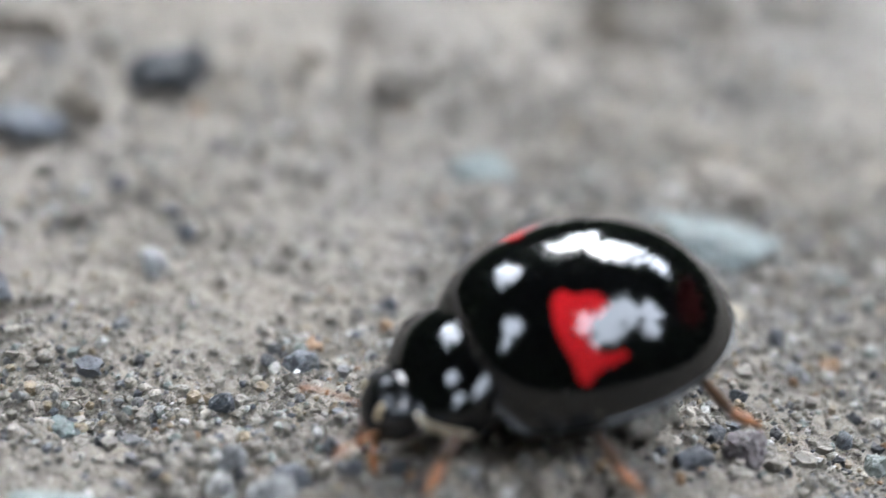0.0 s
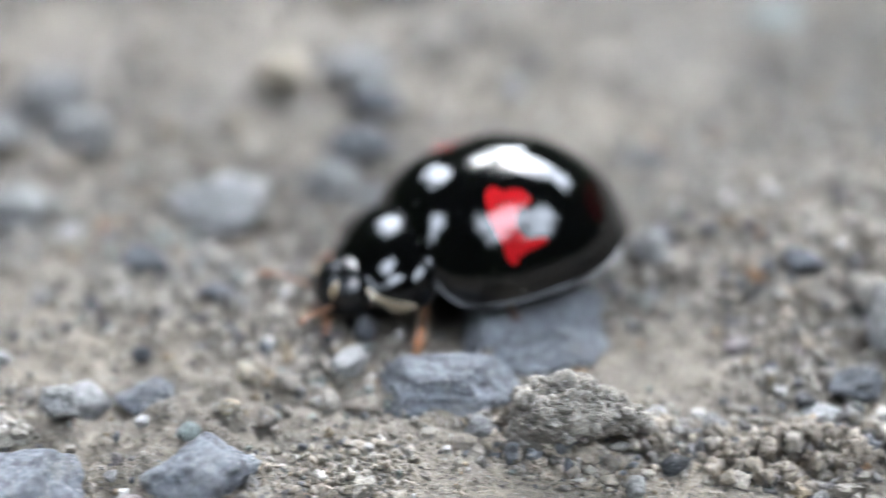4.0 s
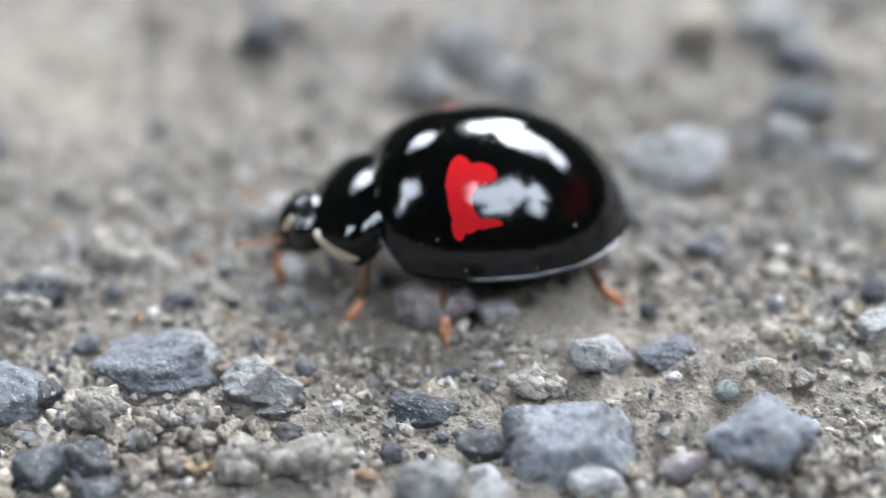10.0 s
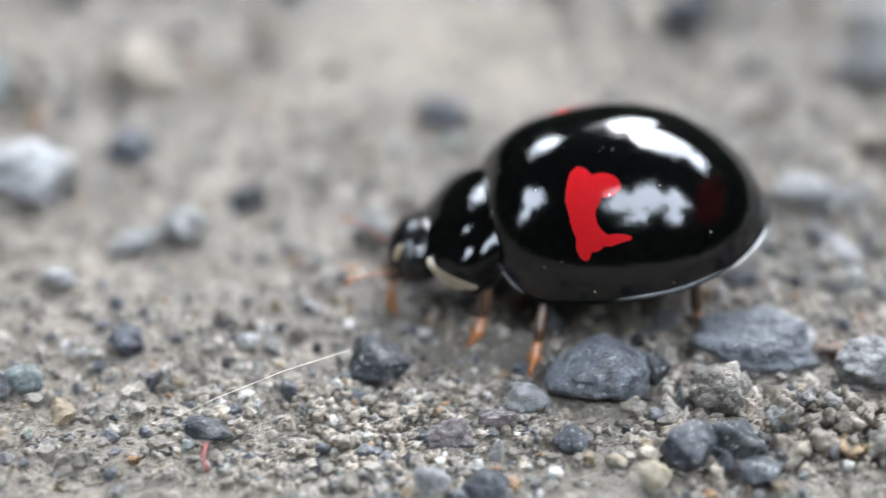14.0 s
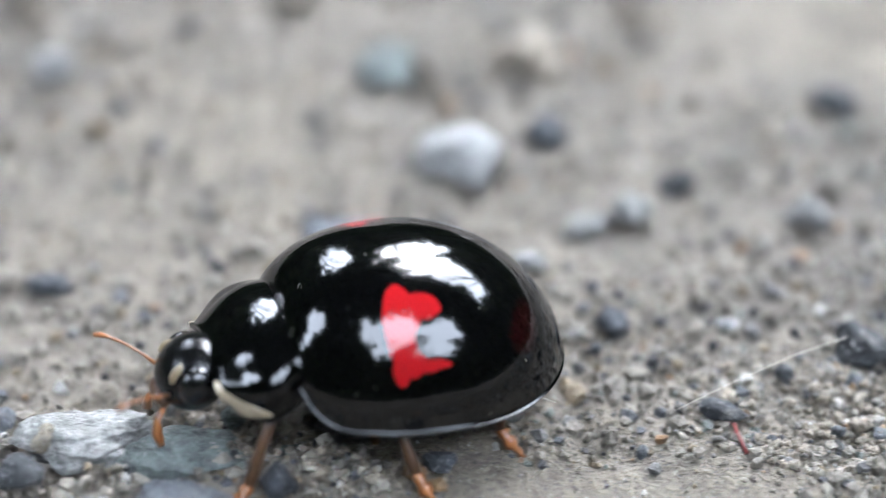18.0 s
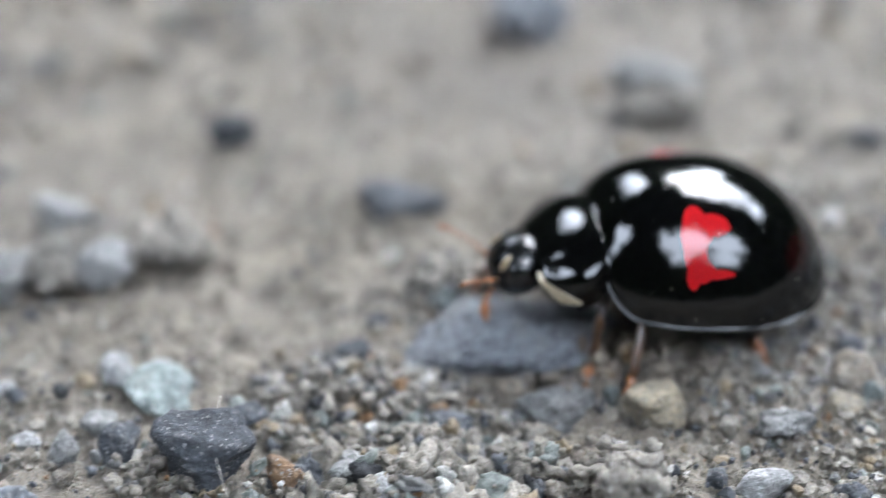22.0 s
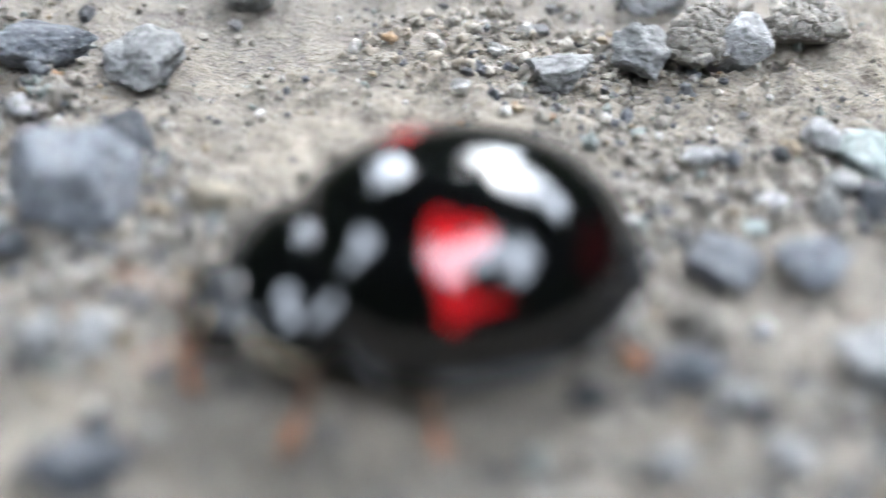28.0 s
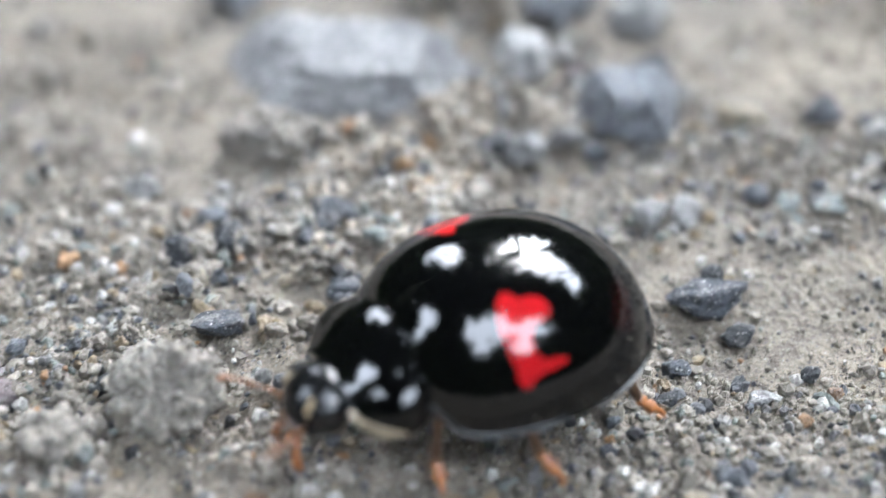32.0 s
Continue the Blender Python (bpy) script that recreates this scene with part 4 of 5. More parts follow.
heap(-23.4, 6.3, 5.1, 1.7, 420, 0.14, 0.4, 80)
heap(30.9, 9.5, 2.4, 1.7, 900, 0.1, 0.26, 81)
heap(14.8, 13.4, 2.1, 2.0, 500, 0.1, 0.3, 82)
heap(-7.3, 11.6, 2.5, 2.4, 420, 0.12, 0.4, 83)
heap(35.6, 10.3, 2.5, 1.2, 420, 0.1, 0.34, 84)
heap(-41.0, -9.5, 2.2, 2.3, 420, 0.14, 0.5, 85)
heap(-35.7, 0.5, 2.3, 1.1, 500, 0.12, 0.36, 86)
heap(-37.8, -4.4, 2.7, 1.8, 600, 0.12, 0.4, 87)
heap(21.9, 12.9, 3.6, 1.4, 500, 0.1, 0.3, 88)
heap(2.0, 8.6, 2.5, 1.0, 400, 0.1, 0.32, 89)
heap(-15.6, 0.5, 3.2, 1.4, 400, 0.12, 0.45, 90)
heap(-11.7, 1.1, 4.0, 1.8, 420, 0.18, 0.62, 91)
heap(42.0, 10.3, 2.4, 1.3, 330, 0.16, 0.6, 96, M_SANDY)
heap(39.0, 9.9, 2.2, 1.0, 260, 0.16, 0.55, 97, M_CRUMB)
heap(35.3, 10.6, 2.2, 0.9, 380, 0.16, 0.55, 98, M_SANDY, 1.5)
heap(43.6, 14.6, 2.0, 1.6, 300, 0.16, 0.6, 99, M_CRUMB)
heap(28.8, 9.0, 2.2, 1.0, 260, 0.14, 0.5, 100, M_CRUMB)
heap(18.6, 10.6, 2.4, 1.1, 320, 0.14, 0.5, 101, M_CRUMB)
heap(-9.5, 4.3, 2.6, 1.2, 300, 0.16, 0.55, 102, M_CRUMB)
heap(-12.6, 1.4, 3.0, 2.2, 150, 0.4, 0.95, 103)
heap(-14.0, -0.4, 2.2, 1.2, 90, 0.35, 0.8, 104)
heap(-34.6, 1.4, 3.2, 1.6, 520, 0.2, 0.5, 92)
heap(-37.6, -1.2, 3.6, 1.2, 460, 0.2, 0.48, 93)
heap(-34.8, 3.6, 2.6, 1.3, 300, 0.2, 0.55, 94)
heap(-38.6, -5.4, 3.4, 2.6, 520, 0.2, 0.6, 95)
# the sandy spill at the foot of the large rock
heap(-34.8, 0.4, 1.9, 1.2, 700, 0.14, 0.52, 105, M_SANDY, 1.7)
heap(-35.9, -0.7, 2.0, 1.2, 800, 0.14, 0.50, 106, M_SANDY, 1.6)
heap(-37.0, -2.3, 2.2, 1.4, 800, 0.14, 0.50, 107, M_SANDY, 1.2)
heap(-36.0, -3.4, 1.9, 1.5, 480, 0.14, 0.52, 108, M_SANDY)
heap(-38.3, -4.0, 2.0, 1.5, 480, 0.14, 0.55, 109, M_SANDY)


# ---- trees that stand over the place; they show in the beetle's shine ----
def leaf_material():
    m, nt, bsdf = mat_new("green_leaves")
    geo = nt.nodes.new("ShaderNodeNewGeometry")
    r = ramp(nt, geo.outputs["Random Per Island"], [(0.0, (0.05, 0.08, 0.03)), (0.6, (0.075, 0.115, 0.045)), (1.0, (0.12, 0.14, 0.06))])
    nt.links.new(r.outputs[0], bsdf.inputs["Base Color"])
    bsdf.inputs["Roughness"].default_value = 0.6
    return m


M_LEAF = leaf_material()
M_BARK = plain("grey_brown_bark", (0.11, 0.09, 0.07), 0.9, 0.4, 9, 0.0, 0.02)
# sky seen between the crowns: azimuth from +y towards +x, elevation, half width, half height (degrees)
GAPS = ((-30, 38, 17, 12), (12, 40, 17, 14), (32, 47, 24, 13), (140, 58, 32, 14), (170, 60, 18, 12), (164, 49, 15, 13), (120, 48, 16, 12), (132, 38, 13, 9), (-102, 42, 16, 12), (-108, 27, 7, 12), (56, 38, 16, 7))


def open_sky(az, el, chance):
    """Whether the sky shows there: ragged gaps whose edges thin out leaf by leaf."""
    wob = None
    for a, e, w, h in GAPS:
        if abs(el - e) > 1.9 * h:
            continue
        d = ((az - a + 180) % 360 - 180) * math.cos(radians(el)) / math.cos(radians(e))
        if abs(d) > 1.9 * w:
            continue
        wob = wob or 1 + 1.0 * (float(value_noise(az / 7 + 60, el / 7 + 60, 31)) - 0.5) + 1.1 * (float(value_noise(az / 2.6 + 90, el / 2.2 + 90, 32)) - 0.5)
        if (d / w) ** 2 + ((el - e) / h) ** 2 < wob * (0.86 + 0.85 * chance * chance):
            return True
    return False


def tree(az, far, height, leaves, seed):
    """A tree: tapered trunk, limbs and a loose crown of many leaves that leans over the place."""
    rng = random.Random(seed)
    root = new("tree")
    bx, by = far * math.sin(radians(az)), far * math.cos(radians(az))
    root.matrix_world = pose(bx, by, 0)
    bm = bmesh.new()

    def limb(a, b, r0, r1, seg=8):
        a, b = Vector(a), Vector(b)
        d = (b - a).normalized()
        u = d.cross(Vector((0.31, 0.17, 0.9))).normalized()
        w = d.cross(u)
        rings = []
        for k in range(5):
            q = a.lerp(b, k / 4) + Vector((rng.uniform(-1, 1), rng.uniform(-1, 1), 0)) * 0.03 * (0 < k < 4)
            r = r0 + (r1 - r0) * k / 4
            rings.append([bm.verts.new(q + (u * math.cos(t) + w * math.sin(t)) * r) for t in (2 * math.pi * j / seg for j in range(seg))])
        for p, q in zip(rings, rings[1:]):
            for j in range(seg):
                bm.faces.new((p[j], p[(j + 1) % seg], q[(j + 1) % seg], q[j]))
    limb((0, 0, -0.1), (0, 0, height * 0.55), 0.16, 0.10)
    tips = []
    for k in range(7):
        t = rng.uniform(0.3, 0.55)
        e = (-bx * rng.uniform(0.1, 0.55) + rng.uniform(-1, 1), -by * rng.uniform(0.1, 0.55) + rng.uniform(-1, 1), height * rng.uniform(0.6, 0.95))
        limb((0, 0, height * t), e, 0.06, 0.02, 6)
        tips.append(e)
    part("trunk", bm, M_BARK, root)
    verts, faces = [], []
    n = 0
    while n < leaves:
        a = az + rng.gauss(0, 24)
        e = math.degrees(math.asin(min(0.9999, rng.uniform(0.0, 1.0))))
        if e > 55:
            a = az + rng.uniform(-60, 60)
        if open_sky(a, e, rng.random()):
            n += 0.25
            continue
        d = rng.uniform(0.72, 1.15) * far
        c = Vector((d * math.sin(radians(a)) * math.cos(radians(e)) - bx, d * math.cos(radians(a)) * math.cos(radians(e)) - by, max(0.1, d * math.sin(radians(e)))))
        s = rng.uniform(0.10, 0.30)
        m = Euler((rng.uniform(0, 6.28), rng.uniform(0, 6.28), rng.uniform(0, 6.28))).to_matrix()
        k = len(verts)
        verts += [c + m @ Vector(q) * s for q in ((0, -1, 0), (0.5, -0.1, 0.08), (0.4, 0.4, 0.05), (0, 1, -0.1), (-0.4, 0.4, 0.05), (-0.5, -0.1, 0.08))]
        faces.append((k, k + 1, k + 2, k + 3, k + 4, k + 5))
        n += 1
    mesh_ob("crown", verts, faces, M_LEAF, root, smooth=False)
    tagged(root, "leafy green tree mirrored in the beetle's shell", "tree", "trees over the place")


for k, (az, far, height) in enumerate(((0, 4.6, 5.0), (48, 5.2, 5.5), (95, 4.8, 5.2), (140, 5.4, 5.6), (190, 4.9, 5.2), (235, 5.3, 5.4), (285, 4.7, 5.0), (325, 5.2, 5.4))):
    tree(az, far, height, 7200, 50 + k)


def fibre(name, pts, radius, material, label):
    """A fine thread lying on the soil, through points in millimetres."""
    ob = tube(name, pts, [radius] * len(pts), material, None, "", 6)
    return tagged(ob, label, "fibre")


# ---- the beetle: forward is +x, its left +y, millimetres ----
HALF, RIM, DOME = 2.32, 0.92, 2.16


def shell_point(u, v):
    """A point of the domed wing cases: u round the rim (0 = front), v from the rim (0) to the top (pi/2).
    The front is cut off by the neck shield, where the rim climbs; the outer rim flares into a narrow gutter."""
    w = min(1.0, abs(u) / radians(54))
    v0 = 0.74 * (1 - w * w * (3 - 2 * w))
    v = v0 + (math.pi / 2 - v0) * v / (math.pi / 2)
    c, n = math.cos(u), math.sin(u)
    front = max(0.0, c) ** 2
    if c > 0:         # square shoulders
        c, n = c ** 0.72, math.copysign(abs(n) ** (0.72 + 0.28 * (1 - math.cos(u)) ** 2), n)
    k = math.cos(v) ** (1 - 0.27 * front) if v < math.pi / 2 - 1e-6 else 0.0      # a blunt, steep front
    flare = max(0.0, 1 - v / 0.11)
    k *= 1 + 0.008 * flare * flare
    rx = 2.54 + 0.21 * front if c > 0 else 2.47
    up = math.sin(v) ** (1.0 + 0.18 * front)
    back = 0.10 * max(0.0, -c) ** 3 * (1 - up)       # the tail end is drawn out a little
    return (-0.1 + rx * c * k + 0.26 * up - back, HALF * n * k, RIM + DOME * up)


def wing_case(name, side, parent):
    """Half of the dome, with a rolled lip along the outer rim and a fine seam along the back."""
    bm = bmesh.new()
    nu, nv = 48, 36
    grid = []
    for i in range(nu + 1):
        u = math.pi * i / nu * side
        row = []
        for j in range(nv + 1):
            v = (math.pi / 2) * j / nv
            x, y, z = shell_point(u, v)
            row.append(bm.verts.new((x * MM, (y + side * 0.006) * MM, z * MM)))
        # the lip: out, down and under
        x, y, z = shell_point(u, 0)
        nx, ny = math.cos(u), math.sin(u)
        lip = [bm.verts.new(((x + nx * o) * MM, (y + ny * o + side * 0.006) * MM, (z + dz) * MM))
               for o, dz in ((-0.25, -0.03), (-0.03, -0.034), (0.004, -0.026), (0.009, -0.010), (0.004, 0.004))]
        grid.append(lip + row)
    for a, b in zip(grid, grid[1:]):
        for k in range(len(a) - 1):
            q = (a[k], b[k], b[k + 1], a[k + 1])
            bm.faces.new(q if side > 0 else q[::-1])
    bmesh.ops.remove_doubles(bm, verts=bm.verts, dist=1e-7)
    return part(name, bm, M_SHELL if side > 0 else M_SHELL_RIGHT, parent, "glossy black wing case with a ragged red mark")


def tube(name, pts, radii, material, parent, label="", seg=10):
    """A bent limb or feeler through the given points, millimetres."""
    bm = bmesh.new()
    rings = []
    pts = [Vector(p) for p in pts]
    for i, (p, r) in enumerate(zip(pts, radii)):
        d = (pts[min(i + 1, len(pts) - 1)] - pts[max(i - 1, 0)]).normalized()
        a = d.cross(Vector((0.3, 0.2, 1))).normalized()
        b = d.cross(a)
        rings.append([bm.verts.new((p + (a * math.cos(t) + b * math.sin(t)) * r) * MM) for t in (2 * math.pi * k / seg for k in range(seg))])
    for r0, r1 in zip(rings, rings[1:]):
        for k in range(seg):
            bm.faces.new((r0[k], r0[(k + 1) % seg], r1[(k + 1) % seg], r1[k]))
    bm.faces.new(rings[0][::-1])
    bm.faces.new(rings[-1])
    return part(name, bm, material, parent, label)


def blob(name, at, size, material, parent, label="", turn=(0, 0, 0), fn=None, sub=4):
    v, f = SPHERES[sub]
    p = v.copy()
    if fn is not None:
        p = np.array([fn(*q) for q in p])
    p = p * size
    m = np.array(Euler([radians(a) for a in turn]).to_matrix())
    p = p @ m.T + at
    ob = mesh_ob(name, p * MM, f, material, parent)
    if label:
        tagged(ob, label)
    return ob


SHIELD_EDGE = radians(100)


def shield_point(q, th, off=0.0):
    """A point of the neck shield: q from its rear edge (0) to its front edge (1), th across it from side to side (radians).
    A vault that falls towards the head; its sides are swollen, rounded lobes, set off by a shallow groove."""
    c, n = math.cos(th), math.sin(th)
    a = abs(th) / SHIELD_EDGE
    deg = math.degrees(abs(th))
    x0 = 2.30 - 0.16 * n * n
    x1 = 3.40 + 0.10 * n * n
    low = max(0.0, (a - 0.52) / 0.48)                  # the lobes close in a rounded tip
    mid = 2.62 * (1 - low) + 2.86 * low
    close = math.sqrt(max(0.0, 1 - low ** 2.4))
    x0, x1 = mid + (x0 - mid) * close, mid + (x1 - mid) * (0.12 + 0.88 * close)
    x = x0 + (x1 - x0) * q
    along = min(1.0, max(0.0, (x - 2.30) / 1.10))
    swell = math.sin(math.pi * min(1.0, max(0.0, 0.12 + 0.80 * along)))
    r = 1 + swell * (0.06 * math.exp(-((deg - 72) / 17) ** 2) - 0.035 * math.exp(-((deg - 44) / 8) ** 2))
    wide = (1.36 + 0.12 * math.sin(math.pi * min(1.0, along * 1.15)) - 0.34 * along ** 3.0) * r + off
    top = (0.86 - 0.36 * along ** 2.2) * r + 0.02 * swell + off
    return Vector((x, wide * (abs(n) ** 0.92) * (1 if n > 0 else -1), 1.35 - 0.27 * along + top * (c * 1.9 if c < 0 else c ** 0.88)))


def neck_shield(parent):
    bm = bmesh.new()
    nq, na = 22, 44
    lim = SHIELD_EDGE
    rows = []
    for i in range(-1, nq + 5):
        q = min(1.0, max(0.0, i / nq))
        row = []
        for j in range(na + 1):
            th = -lim + 2 * lim * j / na
            p = shield_point(q, th)
            if i < 0:
                p += Vector((-0.12, 0, -0.10))
            if i > nq:       # the front edge rolls in
                d = i - nq
                p = p.lerp(Vector((3.1, 0, 0.9)), (0.015, 0.05, 0.12, 0.45)[d - 1]) + Vector(((0.03, 0.035, 0.0, -0.1)[d - 1], 0, 0))
            row.append(bm.verts.new(p * MM))
        rows.append(row)
    for a, b in zip(rows, rows[1:]):
        for j in range(na):
            bm.faces.new((a[j], a[j + 1], b[j + 1], b[j]))
    ob = part("pronotum", bm, M_BLACK, parent, "glossy black neck shield")
    return ob


def shield_margin(side, parent):
    """The cream border of the neck shield: up the front corner, and running out backwards along the side."""
    bm = bmesh.new()
    nq, na = 8, 20
    grids = []
    for off in (0.014, -0.03):
        rows = []
        for j in range(na + 1):
            th = radians(56 + 42.5 * j / na)
            q0 = 0.965 - 0.10 * (j / na) - 0.72 * (j / na) ** 5
            rows.append([bm.verts.new((shield_point(q0 + (1.012 - q0) * i / nq, side * th, off) + Vector((0.012 * (i == nq), 0, 0))) * MM) for i in range(nq + 1)])
        grids.append(rows)
    for rows in grids:
        for a, b in zip(rows, rows[1:]):
            for i in range(nq):
                bm.faces.new((a[i], a[i + 1], b[i + 1], b[i]))
    top, low = grids
    for rim_a, rim_b in ((top[-1], low[-1]), (top[0], low[0]), ([r[0] for r in top], [r[0] for r in low]), ([r[-1] for r in top], [r[-1] for r in low])):
        for j in range(len(rim_a) - 1):
            bm.faces.new((rim_a[j], rim_a[j + 1], rim_b[j + 1], rim_b[j]))
    bmesh.ops.recalc_face_normals(bm, faces=bm.faces)
    return part("pronotum_margin", bm, M_CREAM, parent, "cream-white side edge of the neck shield")


beetle = new("ladybird_beetle")
tagged(beetle, "glossy black ladybird beetle with red marks and orange legs", "ladybird")
wing_case("wing_case", 1, beetle)
wing_case("wing_case", -1, beetle)
blob("belly", (-0.05, 0, 0.92), (2.02, 1.86, 0.40), M_BELLY, beetle, "dark brown underside")
blob("scutellum", (2.12, 0, 2.12), (0.22, 0.2, 0.05), M_BLACK, beetle, turn=(0, 28, 0), sub=3)
pron = neck_shield(beetle)
for s in (1, -1):
    shield_margin(s, pron)
tube("pronotum_hem", [shield_point(0.0, math.radians(q), 0.010) for q in range(-92, 93, 8)],
     [0.026] * 24, M_BLACK, pron, "raised black hem of the neck shield", 8)
blob("prothorax", (2.62, 0, 1.12), (0.85, 1.05, 0.34), M_BELLY, beetle, "dark brown underside of the neck")
head = blob("head", (3.62, 0, 1.04), (0.64, 0.70, 0.56), M_HEAD, beetle, "small black head with cream marks", (0, 38, 0))
for s in (1, -1):
    blob("eye", (3.66, s * 0.53, 1.08), (0.32, 0.22, 0.35), M_EYE, head, "black bulging eye", sub=4)
    blob("cheek_mark", (3.93, s * 0.38, 1.27), (0.19, 0.07, 0.14), M_TAN, head, "cream mark beside the eye", (0, 45, s * 24), sub=3)
    tube("palp", [(4.12, s * 0.22, 0.62), (4.26, s * 0.34, 0.42), (4.28, s * 0.40, 0.20), (4.22, s * 0.44, 0.0)], [0.05, 0.06, 0.09, 0.06], M_ORANGE, head, "orange mouth feeler")
    tube("antenna", [(4.10, s * 0.42, 0.94), (4.30, s * 0.60, 1.06), (4.54, s * 0.78, 1.18), (4.80, s * 0.94, 1.26), (4.90, s * 1.00, 1.27), (5.00, s * 1.05, 1.25)],
         [0.034, 0.022, 0.02, 0.03, 0.05, 0.03], M_ORANGE, head, "short orange clubbed feeler")
blob("clypeus", (4.15, 0, 0.72), (0.15, 0.36, 0.20), M_BROWN, head, "brown mouth plate", (0, 30, 0), sub=3)

# specks of dust caught on the shell
dust_rng = random.Random(12)
for k in range(16):
    u, v = dust_rng.uniform(0.05, 3.1), dust_rng.choice((0.03, 0.06, 0.3, 0.8, 1.2)) + dust_rng.uniform(0, 0.08)
    x, y, z = shell_point(u, v)
    r = dust_rng.uniform(0.007, 0.016)
    blob("dust_speck", (x, y, z + 0.004), (r, r, r), M_FIBRE, beetle, sub=1)

LEGS = []
THIGH, SHIN, FOOT = 0.80, 1.12, 0.62


def leg(name, hip, rest, side):
    """A jointed leg: dark thigh, brown shin and orange foot with two claws, each built along +x from its joint."""
    root = new(name)
    root.parent = beetle
    thigh = tube("thigh", [(-0.05, 0, 0), (0.3, 0, 0.02), (0.6, 0, 0.02), (THIGH, 0, 0)], [0.08, 0.14, 0.12, 0.07], M_BELLY, root, "dark brown thigh")
    shin = tube("shin", [(-0.03, 0, 0), (0.1, 0, 0.012), (0.5, 0, 0.02), (0.9, 0, 0.005), (SHIN, 0, 0)], [0.065, 0.095, 0.092, 0.11, 0.095], M_BROWN, root, "brown shin")
    bm = bmesh.new()
    for pts, radii in (([(-0.04, 0, 0), (0.10, 0, 0), (0.17, 0, -0.02), (0.24, 0, 0), (0.33, 0, -0.02), (0.40, 0, 0.01), (0.52, 0, 0.02), (FOOT - 0.06, 0, 0)], (0.08, 0.115, 0.085, 0.125, 0.13, 0.065, 0.05, 0.055)),
                       ([(0.54, 0, 0.01), (0.61, 0.05, 0.01), (0.64, 0.08, -0.05)], (0.028, 0.02, 0.008)), ([(0.54, 0, 0.01), (0.61, -0.05, 0.01), (0.64, -0.08, -0.05)], (0.028, 0.02, 0.008))):
        rings = []
        for i, (p, r) in enumerate(zip(pts, radii)):
            p = Vector(p)
            d = (Vector(pts[min(i + 1, len(pts) - 1)]) - Vector(pts[max(i - 1, 0)])).normalized()
            u = d.cross(Vector((0.1, 0.2, 1))).normalized()
            w = d.cross(u)
            rings.append([bm.verts.new((p + (u * math.cos(q) + w * math.sin(q)) * r) * MM) for q in (2 * math.pi * k / 10 for k in range(10))])
        for r0, r1 in zip(rings, rings[1:]):
            for k in range(10):
                bm.faces.new((r0[k], r0[(k + 1) % 10], r1[(k + 1) % 10], r1[k]))
        bm.faces.new(rings[0][::-1])
        bm.faces.new(rings[-1])
    foot = part("foot", bm, M_ORANGE, root, "orange foot with small claws")
    LEGS.append((name, Vector((hip[0], hip[1] * side, hip[2])), rest, side, (thigh, shin, foot)))


for s in (1, -1):
    leg("front_leg", (2.00, 0.75, 0.86), (3.12, 1.8), s)
    leg("middle_leg", (1.15, 0.85, 0.72), (1.10, 2.65), s)
    leg("hind_leg", (-0.70, 0.85, 0.74), (-1.70, 1.95), s)

fibre("pale_fibre", [(8.08, 10.28, 0.20), (9.10, 10.80, 0.42), (10.15, 11.36, 0.55), (11.17, 11.92, 0.55)], 0.008, M_FIBRE, "fine pale hair lying across the soil")
fibre("pale_fibre", [(1.26, 10.21, 0.15), (2.52, 10.74, 0.30), (3.27, 10.94, 0.40), (4.24, 11.62, 0.20)], 0.009, M_FIBRE, "fine pale hair lying across the soil")
fibre("pale_fibre", [(3.16, 10.26, 0.15), (4.19, 10.47, 0.30), (5.11, 10.80, 0.30), (6.10, 10.41, 0.20)], 0.006, M_FIBRE, "fine curled pale hair on the soil")
fibre("red_fibre", [(9.01, 10.02, 0.15), (9.03, 9.55, 0.25), (9.12, 9.31, 0.15)], 0.03, M_REDFIBRE, "short red fibre on the soil")
fibre("pale_fibre", [(-16.29, 1.92, 0.90), (-16.20, 0.79, 0.80), (-15.79, -0.16, 0.70), (-15.19, -1.13, 0.30)], 0.006, M_FIBRE, "fine pale hair standing over the stones")

